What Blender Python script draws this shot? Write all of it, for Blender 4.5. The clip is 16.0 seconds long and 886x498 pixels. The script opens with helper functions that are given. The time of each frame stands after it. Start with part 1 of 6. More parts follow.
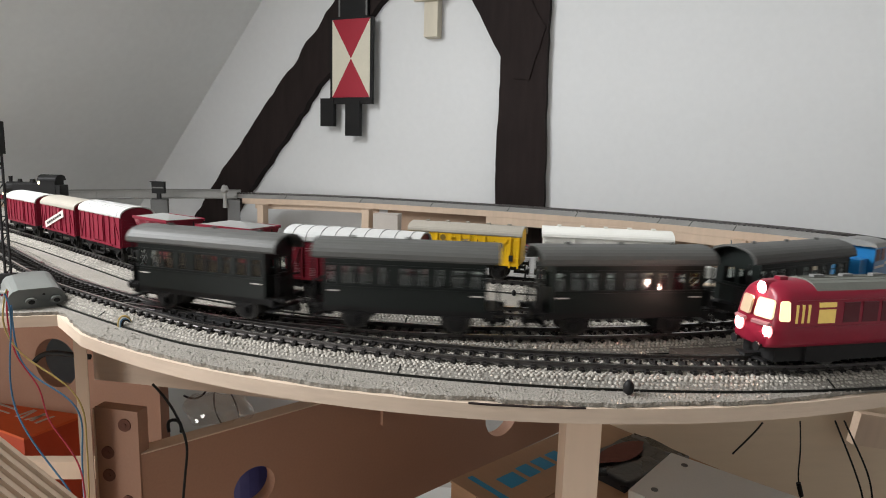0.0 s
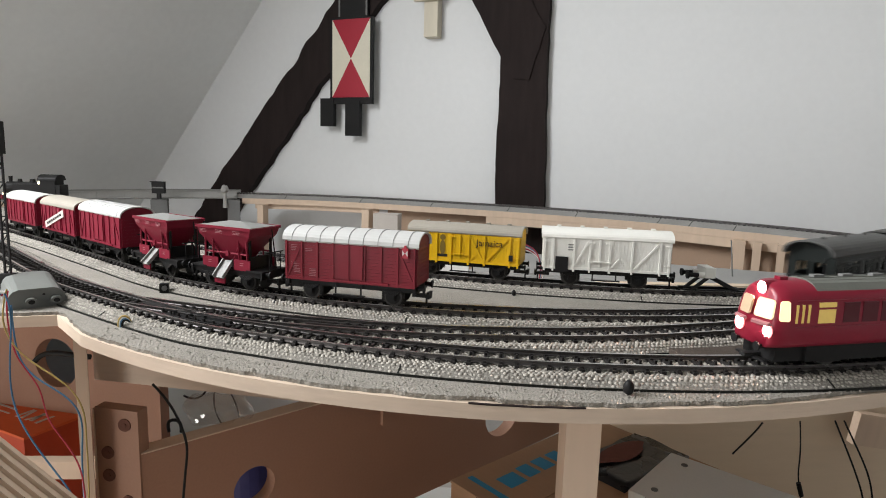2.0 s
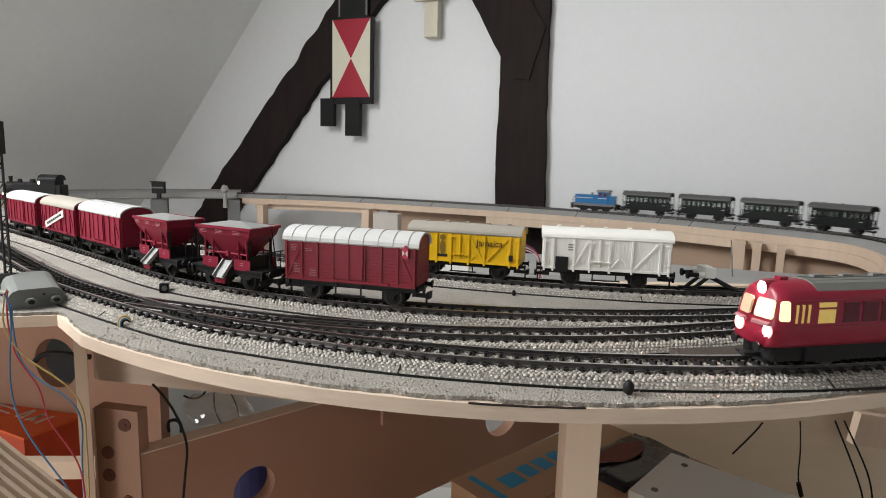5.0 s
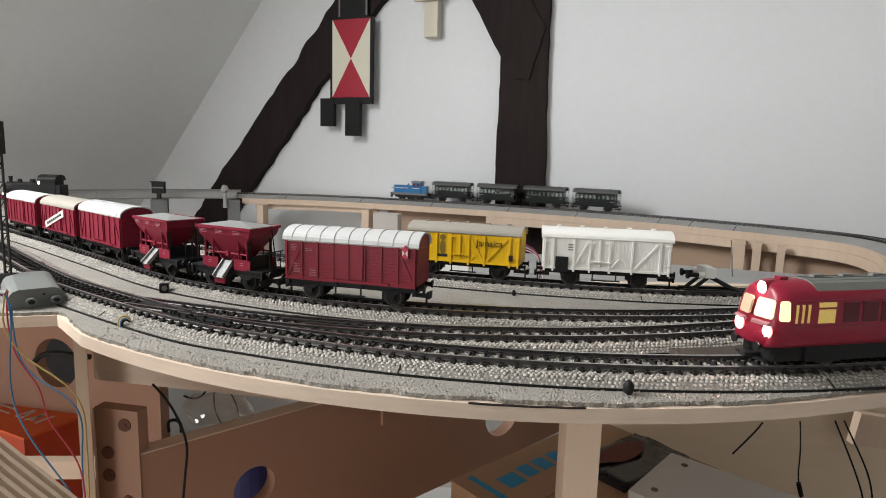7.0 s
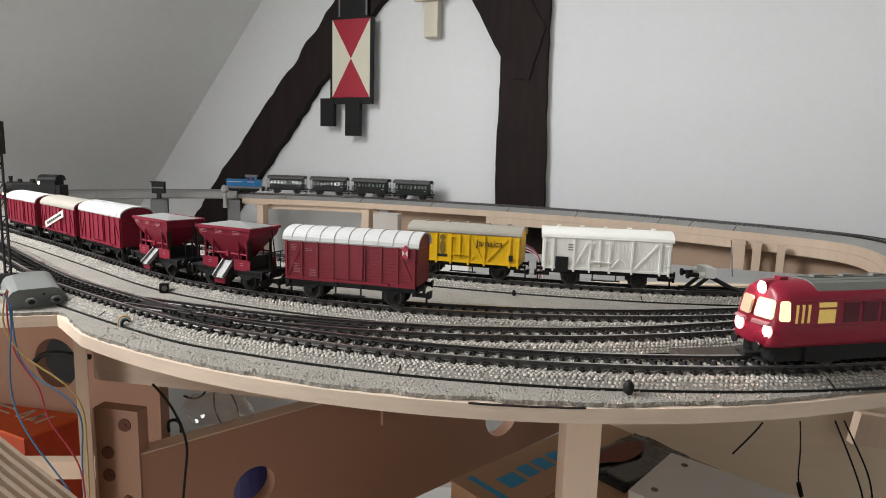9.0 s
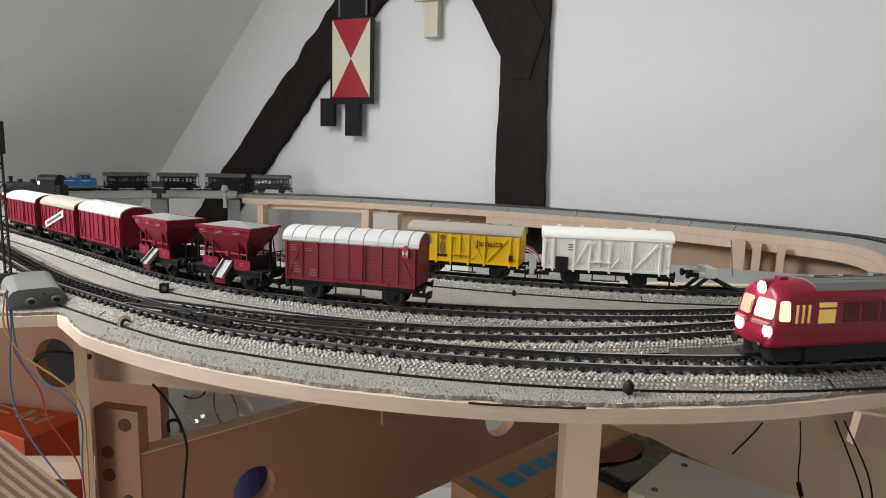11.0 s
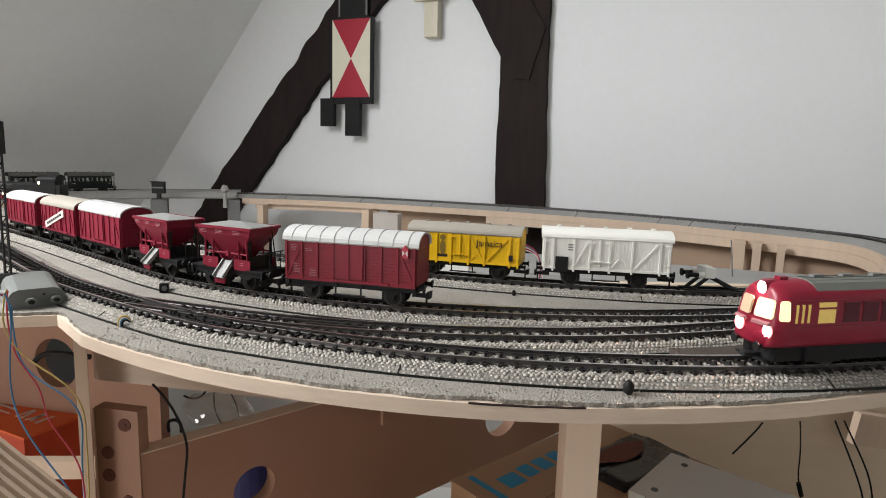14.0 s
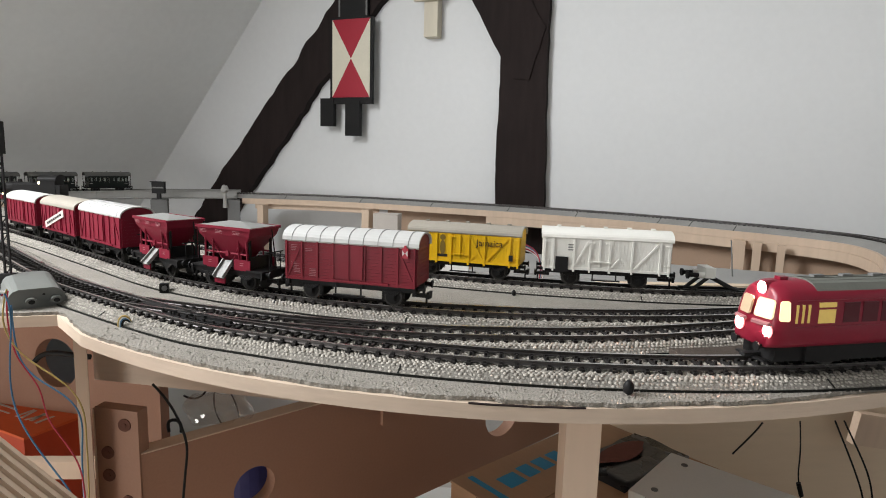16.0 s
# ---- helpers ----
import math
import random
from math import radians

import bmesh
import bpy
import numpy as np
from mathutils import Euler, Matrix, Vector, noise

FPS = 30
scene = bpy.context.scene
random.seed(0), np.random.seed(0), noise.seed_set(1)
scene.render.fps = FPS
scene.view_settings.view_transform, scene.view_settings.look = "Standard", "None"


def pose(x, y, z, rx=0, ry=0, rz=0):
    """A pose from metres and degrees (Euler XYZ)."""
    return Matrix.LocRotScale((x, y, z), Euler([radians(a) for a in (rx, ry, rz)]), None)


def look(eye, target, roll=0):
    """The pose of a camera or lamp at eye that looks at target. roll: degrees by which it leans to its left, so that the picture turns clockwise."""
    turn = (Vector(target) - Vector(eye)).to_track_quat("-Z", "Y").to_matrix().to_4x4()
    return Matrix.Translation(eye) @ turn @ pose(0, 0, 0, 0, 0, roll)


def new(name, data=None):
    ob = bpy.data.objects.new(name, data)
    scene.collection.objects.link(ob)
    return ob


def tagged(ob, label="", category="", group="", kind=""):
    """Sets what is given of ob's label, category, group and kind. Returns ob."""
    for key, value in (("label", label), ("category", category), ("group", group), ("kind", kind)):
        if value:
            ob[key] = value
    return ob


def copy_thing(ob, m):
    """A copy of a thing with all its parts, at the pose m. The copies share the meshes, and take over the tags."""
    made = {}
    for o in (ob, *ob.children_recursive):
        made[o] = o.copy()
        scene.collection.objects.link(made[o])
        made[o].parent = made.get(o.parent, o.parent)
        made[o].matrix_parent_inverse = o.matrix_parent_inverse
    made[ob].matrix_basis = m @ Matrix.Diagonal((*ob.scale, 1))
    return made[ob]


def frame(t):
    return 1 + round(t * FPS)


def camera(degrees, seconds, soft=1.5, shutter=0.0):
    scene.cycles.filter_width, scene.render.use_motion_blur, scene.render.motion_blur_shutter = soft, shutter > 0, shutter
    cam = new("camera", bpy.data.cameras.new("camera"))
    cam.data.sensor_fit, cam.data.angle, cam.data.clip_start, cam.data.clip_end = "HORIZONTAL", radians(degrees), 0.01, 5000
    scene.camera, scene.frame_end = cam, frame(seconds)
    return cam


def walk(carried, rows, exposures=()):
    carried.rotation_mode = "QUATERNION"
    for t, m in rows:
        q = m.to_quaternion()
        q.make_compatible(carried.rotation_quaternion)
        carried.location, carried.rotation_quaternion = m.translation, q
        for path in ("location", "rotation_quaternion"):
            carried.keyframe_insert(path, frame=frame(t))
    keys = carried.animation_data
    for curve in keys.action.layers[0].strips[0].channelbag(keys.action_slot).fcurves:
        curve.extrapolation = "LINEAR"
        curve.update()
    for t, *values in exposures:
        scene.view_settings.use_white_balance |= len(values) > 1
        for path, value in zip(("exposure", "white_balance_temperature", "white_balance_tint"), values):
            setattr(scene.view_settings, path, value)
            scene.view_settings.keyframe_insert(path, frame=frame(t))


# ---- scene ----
# ------------------------------------------------------------------ camera
EYE = Vector((0.0, 0.0, 0.903))
cam = camera(73, 16.0, soft=1.0, shutter=0.6)
PLACE = look(EYE, EYE + Vector((0.0, 0.98866, -0.15017)), 1.68)
walk(cam, [(0.0, PLACE), (16.0, PLACE)])
scene.view_settings.exposure = 0.0

# ------------------------------------------------------------------ light
world = bpy.data.worlds.new("world")
scene.world = world
world.use_nodes = True
_sky = world.node_tree.nodes.new("ShaderNodeTexSky")
_sky.sky_type, _sky.sun_disc = "NISHITA", False
_sky.sun_elevation, _sky.sun_rotation = radians(35), radians(-70)
world.node_tree.links.new(_sky.outputs[0], world.node_tree.nodes["Background"].inputs[0])
world.node_tree.nodes["Background"].inputs[1].default_value = 0.08


def area_lamp(name, eye, target, w, h, watts, colour):
    data = bpy.data.lights.new(name, "AREA")
    data.shape, data.size, data.size_y, data.energy, data.color = "RECTANGLE", w, h, watts, colour
    ob = new(name, data)
    ob.matrix_world = look(eye, target)
    return ob


ZR = 0.800      # top of the rails
ZD = 0.7915     # top of the layout's cork

# the gable wall: origin, direction along it, normal into the room
WO = Vector((0.0, 1.515, 0.0))
WU = Vector((0.9285, -0.3714, 0.0))
WN = Vector((-0.3714, -0.9285, 0.0))


# the far side is scaled about the camera by this much, fitting its view
REACH = 1.14
DEEPER = Matrix.Translation(EYE) @ Matrix.Scale(REACH, 4) @ Matrix.Translation(-EYE)


def on_wall(u, z, off=0.0):
    return DEEPER @ (WO + WU * u + WN * off + Vector((0, 0, z)))


def slope_u(z):
    """Where the roof slope meets the gable wall at height z."""
    return -0.553 - (1.317 - z) * 0.829


SKY_C = on_wall(slope_u(1.48), 1.48, 1.45)
SKY_N = (WU * 0.77 + Vector((0, 0, -0.638))).normalized()
area_lamp("skylight_lamp", SKY_C + SKY_N * 0.01, SKY_C + SKY_N, 0.69, 0.63, 36, (0.97, 0.985, 1.0))
# fill lamp added behind the camera, with no known source there
FILL_C = on_wall(-0.50, 0.72, 3.79)
area_lamp("fill_lamp", FILL_C, FILL_C - WN, 1.15, 1.0, 32, (0.99, 0.975, 0.965))

# ------------------------------------------------------------------ materials
MATS = {}


def material(name, colour, rough=0.5, metal=0.0, grain=400.0, vary=0.12, stain=12.0, stained=0.12, bump=0.1,
             bump_scale=None, stretch=(1, 1, 1), coat=0.0, island=0.0, glow=None, each=0.0, sheen=0.3):
    """Principled surface with variation at two scales and a fine relief, in object space."""
    if name in MATS:
        return MATS[name]
    m = bpy.data.materials.new(name)
    m.use_nodes = True
    nt = m.node_tree
    b = nt.nodes["Principled BSDF"]
    N = nt.nodes.new
    coord = N("ShaderNodeTexCoord")
    mp = N("ShaderNodeMapping")
    mp.inputs["Scale"].default_value = stretch
    nt.links.new(coord.outputs["Object"], mp.inputs[0])
    fine, wide = N("ShaderNodeTexNoise"), N("ShaderNodeTexNoise")
    fine.inputs["Scale"].default_value, fine.inputs["Detail"].default_value = grain, 4
    wide.inputs["Scale"].default_value, wide.inputs["Detail"].default_value = stain, 3
    for n in (fine, wide):
        nt.links.new(mp.outputs[0], n.inputs["Vector"])
    hsv = N("ShaderNodeHueSaturation")
    hsv.inputs["Color"].default_value = (*colour, 1)
    total = None

    def add(sock, amount, total):
        r = N("ShaderNodeMath")
        r.operation = "MULTIPLY_ADD"
        nt.links.new(sock, r.inputs[0])
        r.inputs[1].default_value = amount * 2
        if total is None:
            r.inputs[2].default_value = 1 - amount
        else:
            s = N("ShaderNodeMath")
            s.operation = "SUBTRACT"
            nt.links.new(total, s.inputs[0])
            s.inputs[1].default_value = amount
            nt.links.new(s.outputs[0], r.inputs[2])
        return r.outputs[0]
    total = add(fine.outputs[0], vary, total)
    total = add(wide.outputs[0], stained, total)
    if island:
        g = N("ShaderNodeNewGeometry")
        total = add(g.outputs["Random Per Island"], island, total)
    if each:
        g = N("ShaderNodeObjectInfo")
        total = add(g.outputs["Random"], each, total)
    nt.links.new(total, hsv.inputs["Value"])
    nt.links.new(hsv.outputs[0], b.inputs["Base Color"])
    b.inputs["Roughness"].default_value, b.inputs["Metallic"].default_value = rough, metal
    b.inputs["Specular IOR Level"].default_value = sheen
    if coat:
        b.inputs["Coat Weight"].default_value = coat
    rr = N("ShaderNodeMath")
    rr.operation = "MULTIPLY_ADD"
    nt.links.new(wide.outputs[0], rr.inputs[0])
    rr.inputs[1].default_value, rr.inputs[2].default_value = 0.2, max(rough - 0.1, 0.02)
    nt.links.new(rr.outputs[0], b.inputs["Roughness"])
    if bump:
        bp = N("ShaderNodeBump")
        bp.inputs["Strength"].default_value, bp.inputs["Distance"].default_value = bump, 0.002
        src = fine
        if bump_scale:
            src = N("ShaderNodeTexNoise")
            src.inputs["Scale"].default_value, src.inputs["Detail"].default_value = bump_scale, 6
            nt.links.new(mp.outputs[0], src.inputs["Vector"])
        nt.links.new(src.outputs[0], bp.inputs["Height"])
        nt.links.new(bp.outputs[0], b.inputs["Normal"])
    if glow:
        b.inputs["Emission Color"].default_value = (*glow[:3], 1)
        b.inputs["Emission Strength"].default_value = glow[3]
    MATS[name] = m
    return m


def glass_material(name="clear_pane", tint=(0.86, 0.9, 0.88), gloss=0.08):
    m = bpy.data.materials.new(name)
    m.use_nodes = True
    nt = m.node_tree
    out = nt.nodes["Material Output"]
    nt.nodes.remove(nt.nodes["Principled BSDF"])
    tr, gl, mix = nt.nodes.new("ShaderNodeBsdfTransparent"), nt.nodes.new("ShaderNodeBsdfGlossy"), nt.nodes.new("ShaderNodeMixShader")
    tr.inputs[0].default_value = (*tint, 1)
    gl.inputs["Roughness"].default_value = 0.08
    mix.inputs[0].default_value = gloss
    nt.links.new(tr.outputs[0], mix.inputs[1])
    nt.links.new(gl.outputs[0], mix.inputs[2])
    nt.links.new(mix.outputs[0], out.inputs[0])
    return m


PLASTER = material("white_plaster", (0.725, 0.735, 0.735), 0.85, grain=60, vary=0.03, stain=2.0, stained=0.05, bump=0.25, bump_scale=45)
SLOPE = material("slope_plaster", (0.85, 0.86, 0.85), 0.85, grain=50, vary=0.04, stain=2.5, stained=0.06, bump=0.3, bump_scale=30)
TIMBER = material("dark_timber", (0.022, 0.016, 0.015), 0.75, grain=60, vary=0.35, stain=6, stained=0.3, bump=0.6, stretch=(1, 1, 0.15), sheen=0.1)
PINE = material("pale_pine", (0.60, 0.46, 0.345), 0.6, grain=90, vary=0.12, stain=9, stained=0.12, bump=0.12, stretch=(1, 1, 0.12))
CREAMWOOD = material("cream_wood", (0.62, 0.57, 0.46), 0.6, grain=90, vary=0.12, stain=20, stained=0.15, bump=0.12, stretch=(1, 0.12, 1))
PLY = material("plywood_edge", (0.55, 0.44, 0.345), 0.65, grain=160, vary=0.12, stain=14, stained=0.14, bump=0.2, stretch=(0.25, 0.25, 1.5))
MDF = material("brown_fibreboard", (0.31, 0.17, 0.112), 0.6, grain=500, vary=0.08, stain=5, stained=0.12, bump=0.06)
BIRCH = material("pale_birch_board", (0.66, 0.53, 0.385), 0.6, grain=120, vary=0.06, stain=6, stained=0.10, bump=0.06, stretch=(0.15, 1, 1))
CARD = material("brown_cardboard", (0.42, 0.26, 0.155), 0.8, grain=300, vary=0.08, stain=8, stained=0.12, bump=0.15, stretch=(1, 0.1, 1))
DULLCARD = material("dull_white_card", (0.50, 0.455, 0.41), 0.8, grain=200, vary=0.06, stain=15, stained=0.1, bump=0.05)
PLUG = material("dark_dowel", (0.12, 0.052, 0.036), 0.7, grain=300, vary=0.2, bump=0.1, sheen=0.1)
DULLRED = material("reddish_print", (0.17, 0.062, 0.045), 0.9, grain=200, vary=0.2, bump=0.2)
ORANGE = material("orange_print", (0.62, 0.11, 0.03), 0.55, grain=300, vary=0.06, stain=9, stained=0.12, bump=0.05)
CORK = material("grey_granulate", (0.285, 0.264, 0.232), 0.95, grain=900, vary=0.45, stain=25, stained=0.22, bump=1.0, bump_scale=700, sheen=0.1)
# darker than the stones: the shade in their gaps is in this colour
BED = material("foam_ballast_shaded", (0.20, 0.187, 0.165), 0.95, grain=600, vary=0.3, stain=22, stained=0.2, bump=0.6, sheen=0.1)
FOAM = material("grey_foam", (0.33, 0.322, 0.305), 0.95, grain=700, vary=0.25, stain=22, stained=0.2, bump=0.5, sheen=0.1)
STONE = material("ballast_stone", (0.335, 0.312, 0.275), 0.9, grain=700, vary=0.2, stain=22, stained=0.22, bump=0.3, island=0.22, sheen=0.15)
DUSTY = material("rusty_ballast", (0.075, 0.058, 0.046), 0.95, grain=700, vary=0.3, stain=30, stained=0.25, bump=0.5, island=0.25)
SLEEPER = material("black_plastic_sleeper", (0.022, 0.020, 0.019), 0.6, grain=500, vary=0.2, stain=40, stained=0.2, bump=0.1, each=0.2, sheen=0.15)
RAIL = material("dark_nickel_rail", (0.075, 0.069, 0.066), 0.35, metal=0.6, grain=300, vary=0.2, stain=30, stained=0.2, bump=0.03)
RAILTOP = material("polished_rail_head", (0.55, 0.53, 0.51), 0.3, metal=1.0, grain=300, vary=0.1, stain=30, stained=0.2, bump=0.02)
BLACK = material("black_plastic", (0.012, 0.0115, 0.0115), 0.5, grain=300, vary=0.2, stain=50, stained=0.2, bump=0.05, sheen=0.15)
IRON = material("blackened_metal", (0.03, 0.03, 0.03), 0.45, metal=0.5, grain=300, vary=0.2, stain=60, stained=0.25, bump=0.05, sheen=0.2)
WHEELM = material("worn_wheel", (0.05, 0.048, 0.045), 0.4, metal=0.7, grain=300, vary=0.2, stain=80, stained=0.3, bump=0.05)
CRIMSON = material("crimson_paint", (0.180, 0.013, 0.028), 0.42, grain=500, vary=0.07, stain=45, stained=0.10, bump=0.06, sheen=0.16)
OXIDE = material("oxide_red_paint", (0.165, 0.013, 0.022), 0.45, grain=500, vary=0.08, stain=45, stained=0.14, bump=0.06, sheen=0.16)
BUSRED = material("railbus_red_paint", (0.205, 0.010, 0.026), 0.36, grain=400, vary=0.04, stain=40, stained=0.06, bump=0.03, coat=0.1)
PINKTRIM = material("pale_red_trim", (0.40, 0.17, 0.18), 0.4, bump=0)
GREEN = material("bottle_green_paint", (0.0065, 0.0090, 0.0080), 0.42, grain=400, vary=0.1, stain=45, stained=0.12, bump=0.05, sheen=0.2)
ROOFGREY = material("grey_roof_paint", (0.215, 0.215, 0.205), 0.5, grain=400, vary=0.08, stain=50, stained=0.12, bump=0.08)
COACHROOF = material("coach_roof_paint", (0.080, 0.080, 0.075), 0.5, grain=400, vary=0.1, stain=50, stained=0.15, bump=0.08)
BUSROOF = material("olive_grey_roof", (0.15, 0.155, 0.135), 0.5, grain=400, vary=0.08, stain=50, stained=0.14, bump=0.08)
ROOFLIGHT = material("light_grey_roof", (0.47, 0.47, 0.455), 0.45, grain=400, vary=0.05, stain=50, stained=0.10, bump=0.06)
ROOFTAN = material("dusty_roof", (0.30, 0.275, 0.23), 0.55, grain=400, vary=0.07, stain=50, stained=0.12, bump=0.08)
YELLOW = material("yellow_paint", (0.66, 0.40, 0.012), 0.42, grain=400, vary=0.05, stain=50, stained=0.08, bump=0.05, sheen=0.2)
WHITE = material("ivory_paint", (0.70, 0.69, 0.64), 0.45, grain=400, vary=0.04, stain=50, stained=0.06, bump=0.05)
BLUE = material("blue_paint", (0.012, 0.14, 0.34), 0.35, grain=400, vary=0.05, stain=50, stained=0.08, bump=0.04, coat=0.2)
LETTER = material("pale_lettering", (0.52, 0.48, 0.45), 0.6, bump=0)
FAINT = material("faint_lettering", (0.30, 0.13, 0.14), 0.6, bump=0)
# black for lettering, and for the shade painted at the bed feet
INK = material("lettering_and_shade_black", (0.02, 0.02, 0.018), 0.6, bump=0, sheen=0.1)
GREYBOX = material("grey_enamel", (0.135, 0.142, 0.132), 0.5, grain=400, vary=0.06, stain=50, stained=0.14, bump=0.06)
OFFWHITE = material("off_white_plastic", (0.72, 0.71, 0.68), 0.4, grain=400, vary=0.04, stain=12, stained=0.06, bump=0.04)
SIGNRED = material("sign_red", (0.34, 0.013, 0.03), 0.4, grain=200, vary=0.06, stain=20, stained=0.08, bump=0.03)
SIGNWHITE = material("sign_cream", (0.66, 0.62, 0.50), 0.45, grain=200, vary=0.05, stain=20, stained=0.06, bump=0.03)
CABLE_Y = material("yellow_cable", (0.42, 0.30, 0.10), 0.4, bump=0)
CABLE_R = material("red_cable", (0.38, 0.03, 0.05), 0.4, bump=0)
CABLE_B = material("blue_cable", (0.06, 0.16, 0.28), 0.4, bump=0)
PRINTBLUE = material("blue_print", (0.02, 0.25, 0.46), 0.6, bump=0)
NAVY = material("navy_roll", (0.035, 0.04, 0.16), 0.5, grain=200, vary=0.1, bump=0.05)
CONCRETE = material("grey_pillar", (0.17, 0.17, 0.165), 0.8, grain=300, vary=0.12, stain=20, stained=0.15, bump=0.3)
BRIDGE = material("pale_grey_girder", (0.31, 0.305, 0.29), 0.6, grain=300, vary=0.08, stain=20, stained=0.15, bump=0.08)
CARPET = material("grey_floor", (0.34, 0.30, 0.26), 0.95, grain=300, vary=0.2, stain=3, stained=0.15, bump=0.5)
LAMP_W = material("lit_headlamp", (0.9, 0.8, 0.8), 0.3, bump=0, glow=(1.0, 0.62, 0.50, 110.0))
# no lamp: this glow stands in for the pink halo round the headlamps
LAMP_HALO = material("pink_halo_glow", (0.6, 0.2, 0.2), 0.3, bump=0, glow=(1.0, 0.22, 0.24, 1.6))
LAMP_Y = material("lit_lamp", (0.9, 0.8, 0.6), 0.3, bump=0, glow=(1.0, 0.80, 0.50, 5.0))
# these panes glow themselves in place of lamps inside the railbus
CABIN = material("lit_cab_window", (0.6, 0.5, 0.3), 0.3, bump=0, glow=(1.0, 0.78, 0.46, 0.95))
CABIN_D = material("dim_cab_window", (0.42, 0.33, 0.22), 0.3, bump=0, glow=(1.0, 0.62, 0.38, 0.18))
CABIN_Y = material("yellow_lit_window", (0.45, 0.34, 0.10), 0.3, bump=0, glow=(1.0, 0.66, 0.17, 0.26))
DARKPANE = material("dark_window", (0.075, 0.006, 0.012), 0.4, bump=0)
PANE = glass_material()
FILM = glass_material("clear_film", (0.93, 0.93, 0.92), 0.16)

# ------------------------------------------------------------------ mesh helpers
K = 0.001   # vehicles are written in millimetres


def part(name, bm, mat, parent=None, label="", bevel=0.0, smooth=False, m=None):
    """Links a bmesh as one mesh object, under a thing or a part."""
    if bevel:
        sharp = [e for e in bm.edges if len(e.link_faces) == 2 and e.calc_face_angle(0) > 0.6]
        bmesh.ops.bevel(bm, geom=sharp, offset=bevel, segments=2, affect="EDGES", clamp_overlap=True)
    me = bpy.data.meshes.new(name)
    bmesh.ops.recalc_face_normals(bm, faces=bm.faces)
    bm.to_mesh(me)
    bm.free()
    for mm in (mat if isinstance(mat, (list, tuple)) else [mat]):
        me.materials.append(mm)
    if smooth:
        for p in me.polygons:
            p.use_smooth = True
    ob = new(name, me)
    if parent:
        ob.parent = parent
    if m is not None:
        ob.matrix_basis = m
    if label:
        tagged(ob, label)
    return ob


def thing(name, label, category, m=None, group="", kind=""):
    ob = new(name)
    ob.empty_display_size = 0.02
    if m is not None:
        ob.matrix_basis = m
    return tagged(ob, label, category, group, kind)


def box(bm, x0, x1, y0, y1, z0, z1, s=1.0, m=None):
    vs = [bm.verts.new((x * s, y * s, z * s)) for x in (x0, x1) for y in (y0, y1) for z in (z0, z1)]
    for f in ((0, 1, 3, 2), (4, 6, 7, 5), (0, 4, 5, 1), (2, 3, 7, 6), (0, 2, 6, 4), (1, 5, 7, 3)):
        bm.faces.new([vs[i] for i in f])
    if m is not None:
        bmesh.ops.transform(bm, matrix=m, verts=vs)
    return bm


def kbox(bm, *a, m=None):
    return box(bm, *a, s=K, m=m)


def rod(bm, p, q, r, seg=10, r2=None):
    """A round bar from p to q."""
    p, q = Vector(p), Vector(q)
    d = q - p
    turn = d.to_track_quat("Z", "Y").to_matrix().to_4x4()
    bmesh.ops.create_cone(bm, cap_ends=True, segments=seg, radius1=r, radius2=r if r2 is None else r2, depth=d.length,
                          matrix=Matrix.Translation((p + q) / 2) @ turn)
    return bm


def prism(bm, profile, x0, x1, s=1.0):
    """Extrudes a closed outline (y, z) along x."""
    a = [bm.verts.new((x0 * s, y * s, z * s)) for y, z in profile]
    b = [bm.verts.new((x1 * s, y * s, z * s)) for y, z in profile]
    n = len(a)
    for i in range(n):
        bm.faces.new((a[i], a[(i + 1) % n], b[(i + 1) % n], b[i]))
    bm.faces.new(a[::-1])
    bm.faces.new(b)
    return bm


def solid(bm, outline, z0, z1):
    """A slab from an outline (x, y) between two heights."""
    a = [bm.verts.new((x, y, z0)) for x, y in outline]
    b = [bm.verts.new((x, y, z1)) for x, y in outline]
    n = len(a)
    for i in range(n):
        bm.faces.new((a[i], a[(i + 1) % n], b[(i + 1) % n], b[i]))
    bm.faces.new(a[::-1])
    bm.faces.new(b)
    return bm


def sweep(bm, path, profile, closed=True):
    """Sweeps a profile (offset to the left, z) along a flat path of (x, y)."""
    rings = []
    n = len(path)
    for i, p in enumerate(path):
        a, b = Vector(path[max(i - 1, 0)]), Vector(path[min(i + 1, n - 1)])
        t = (b - a).normalized()
        nx, ny = -t.y, t.x
        rings.append([bm.verts.new((p[0] + nx * o, p[1] + ny * o, z)) for o, z in profile])
    k = len(profile)
    for r, q in zip(rings, rings[1:]):
        for j in range(k if closed else k - 1):
            bm.faces.new((r[j], r[(j + 1) % k], q[(j + 1) % k], q[j]))
    if closed:
        bm.faces.new(rings[0])
        bm.faces.new(rings[-1][::-1])
    return bm


def tube(name, points, r, mat, parent=None, label="", category="", seg=4):
    cu = bpy.data.curves.new(name, "CURVE")
    cu.dimensions, cu.bevel_depth, cu.bevel_resolution, cu.use_fill_caps = "3D", r, seg, True
    sp = cu.splines.new("NURBS")
    sp.points.add(len(points) - 1)
    for q, p in zip(sp.points, points):
        q.co = (*p, 1)
    sp.use_endpoint_u, sp.order_u = True, 4
    cu.materials.append(mat)
    ob = new(name, cu)
    dg = bpy.context.evaluated_depsgraph_get()
    me = bpy.data.meshes.new_from_object(ob.evaluated_get(dg))
    bpy.data.objects.remove(ob)
    me.name = name
    out = new(name, me)
    if not me.materials:
        me.materials.append(mat)
    for p in me.polygons:
        p.use_smooth = True
    out.parent = parent
    return tagged(out, label, category)


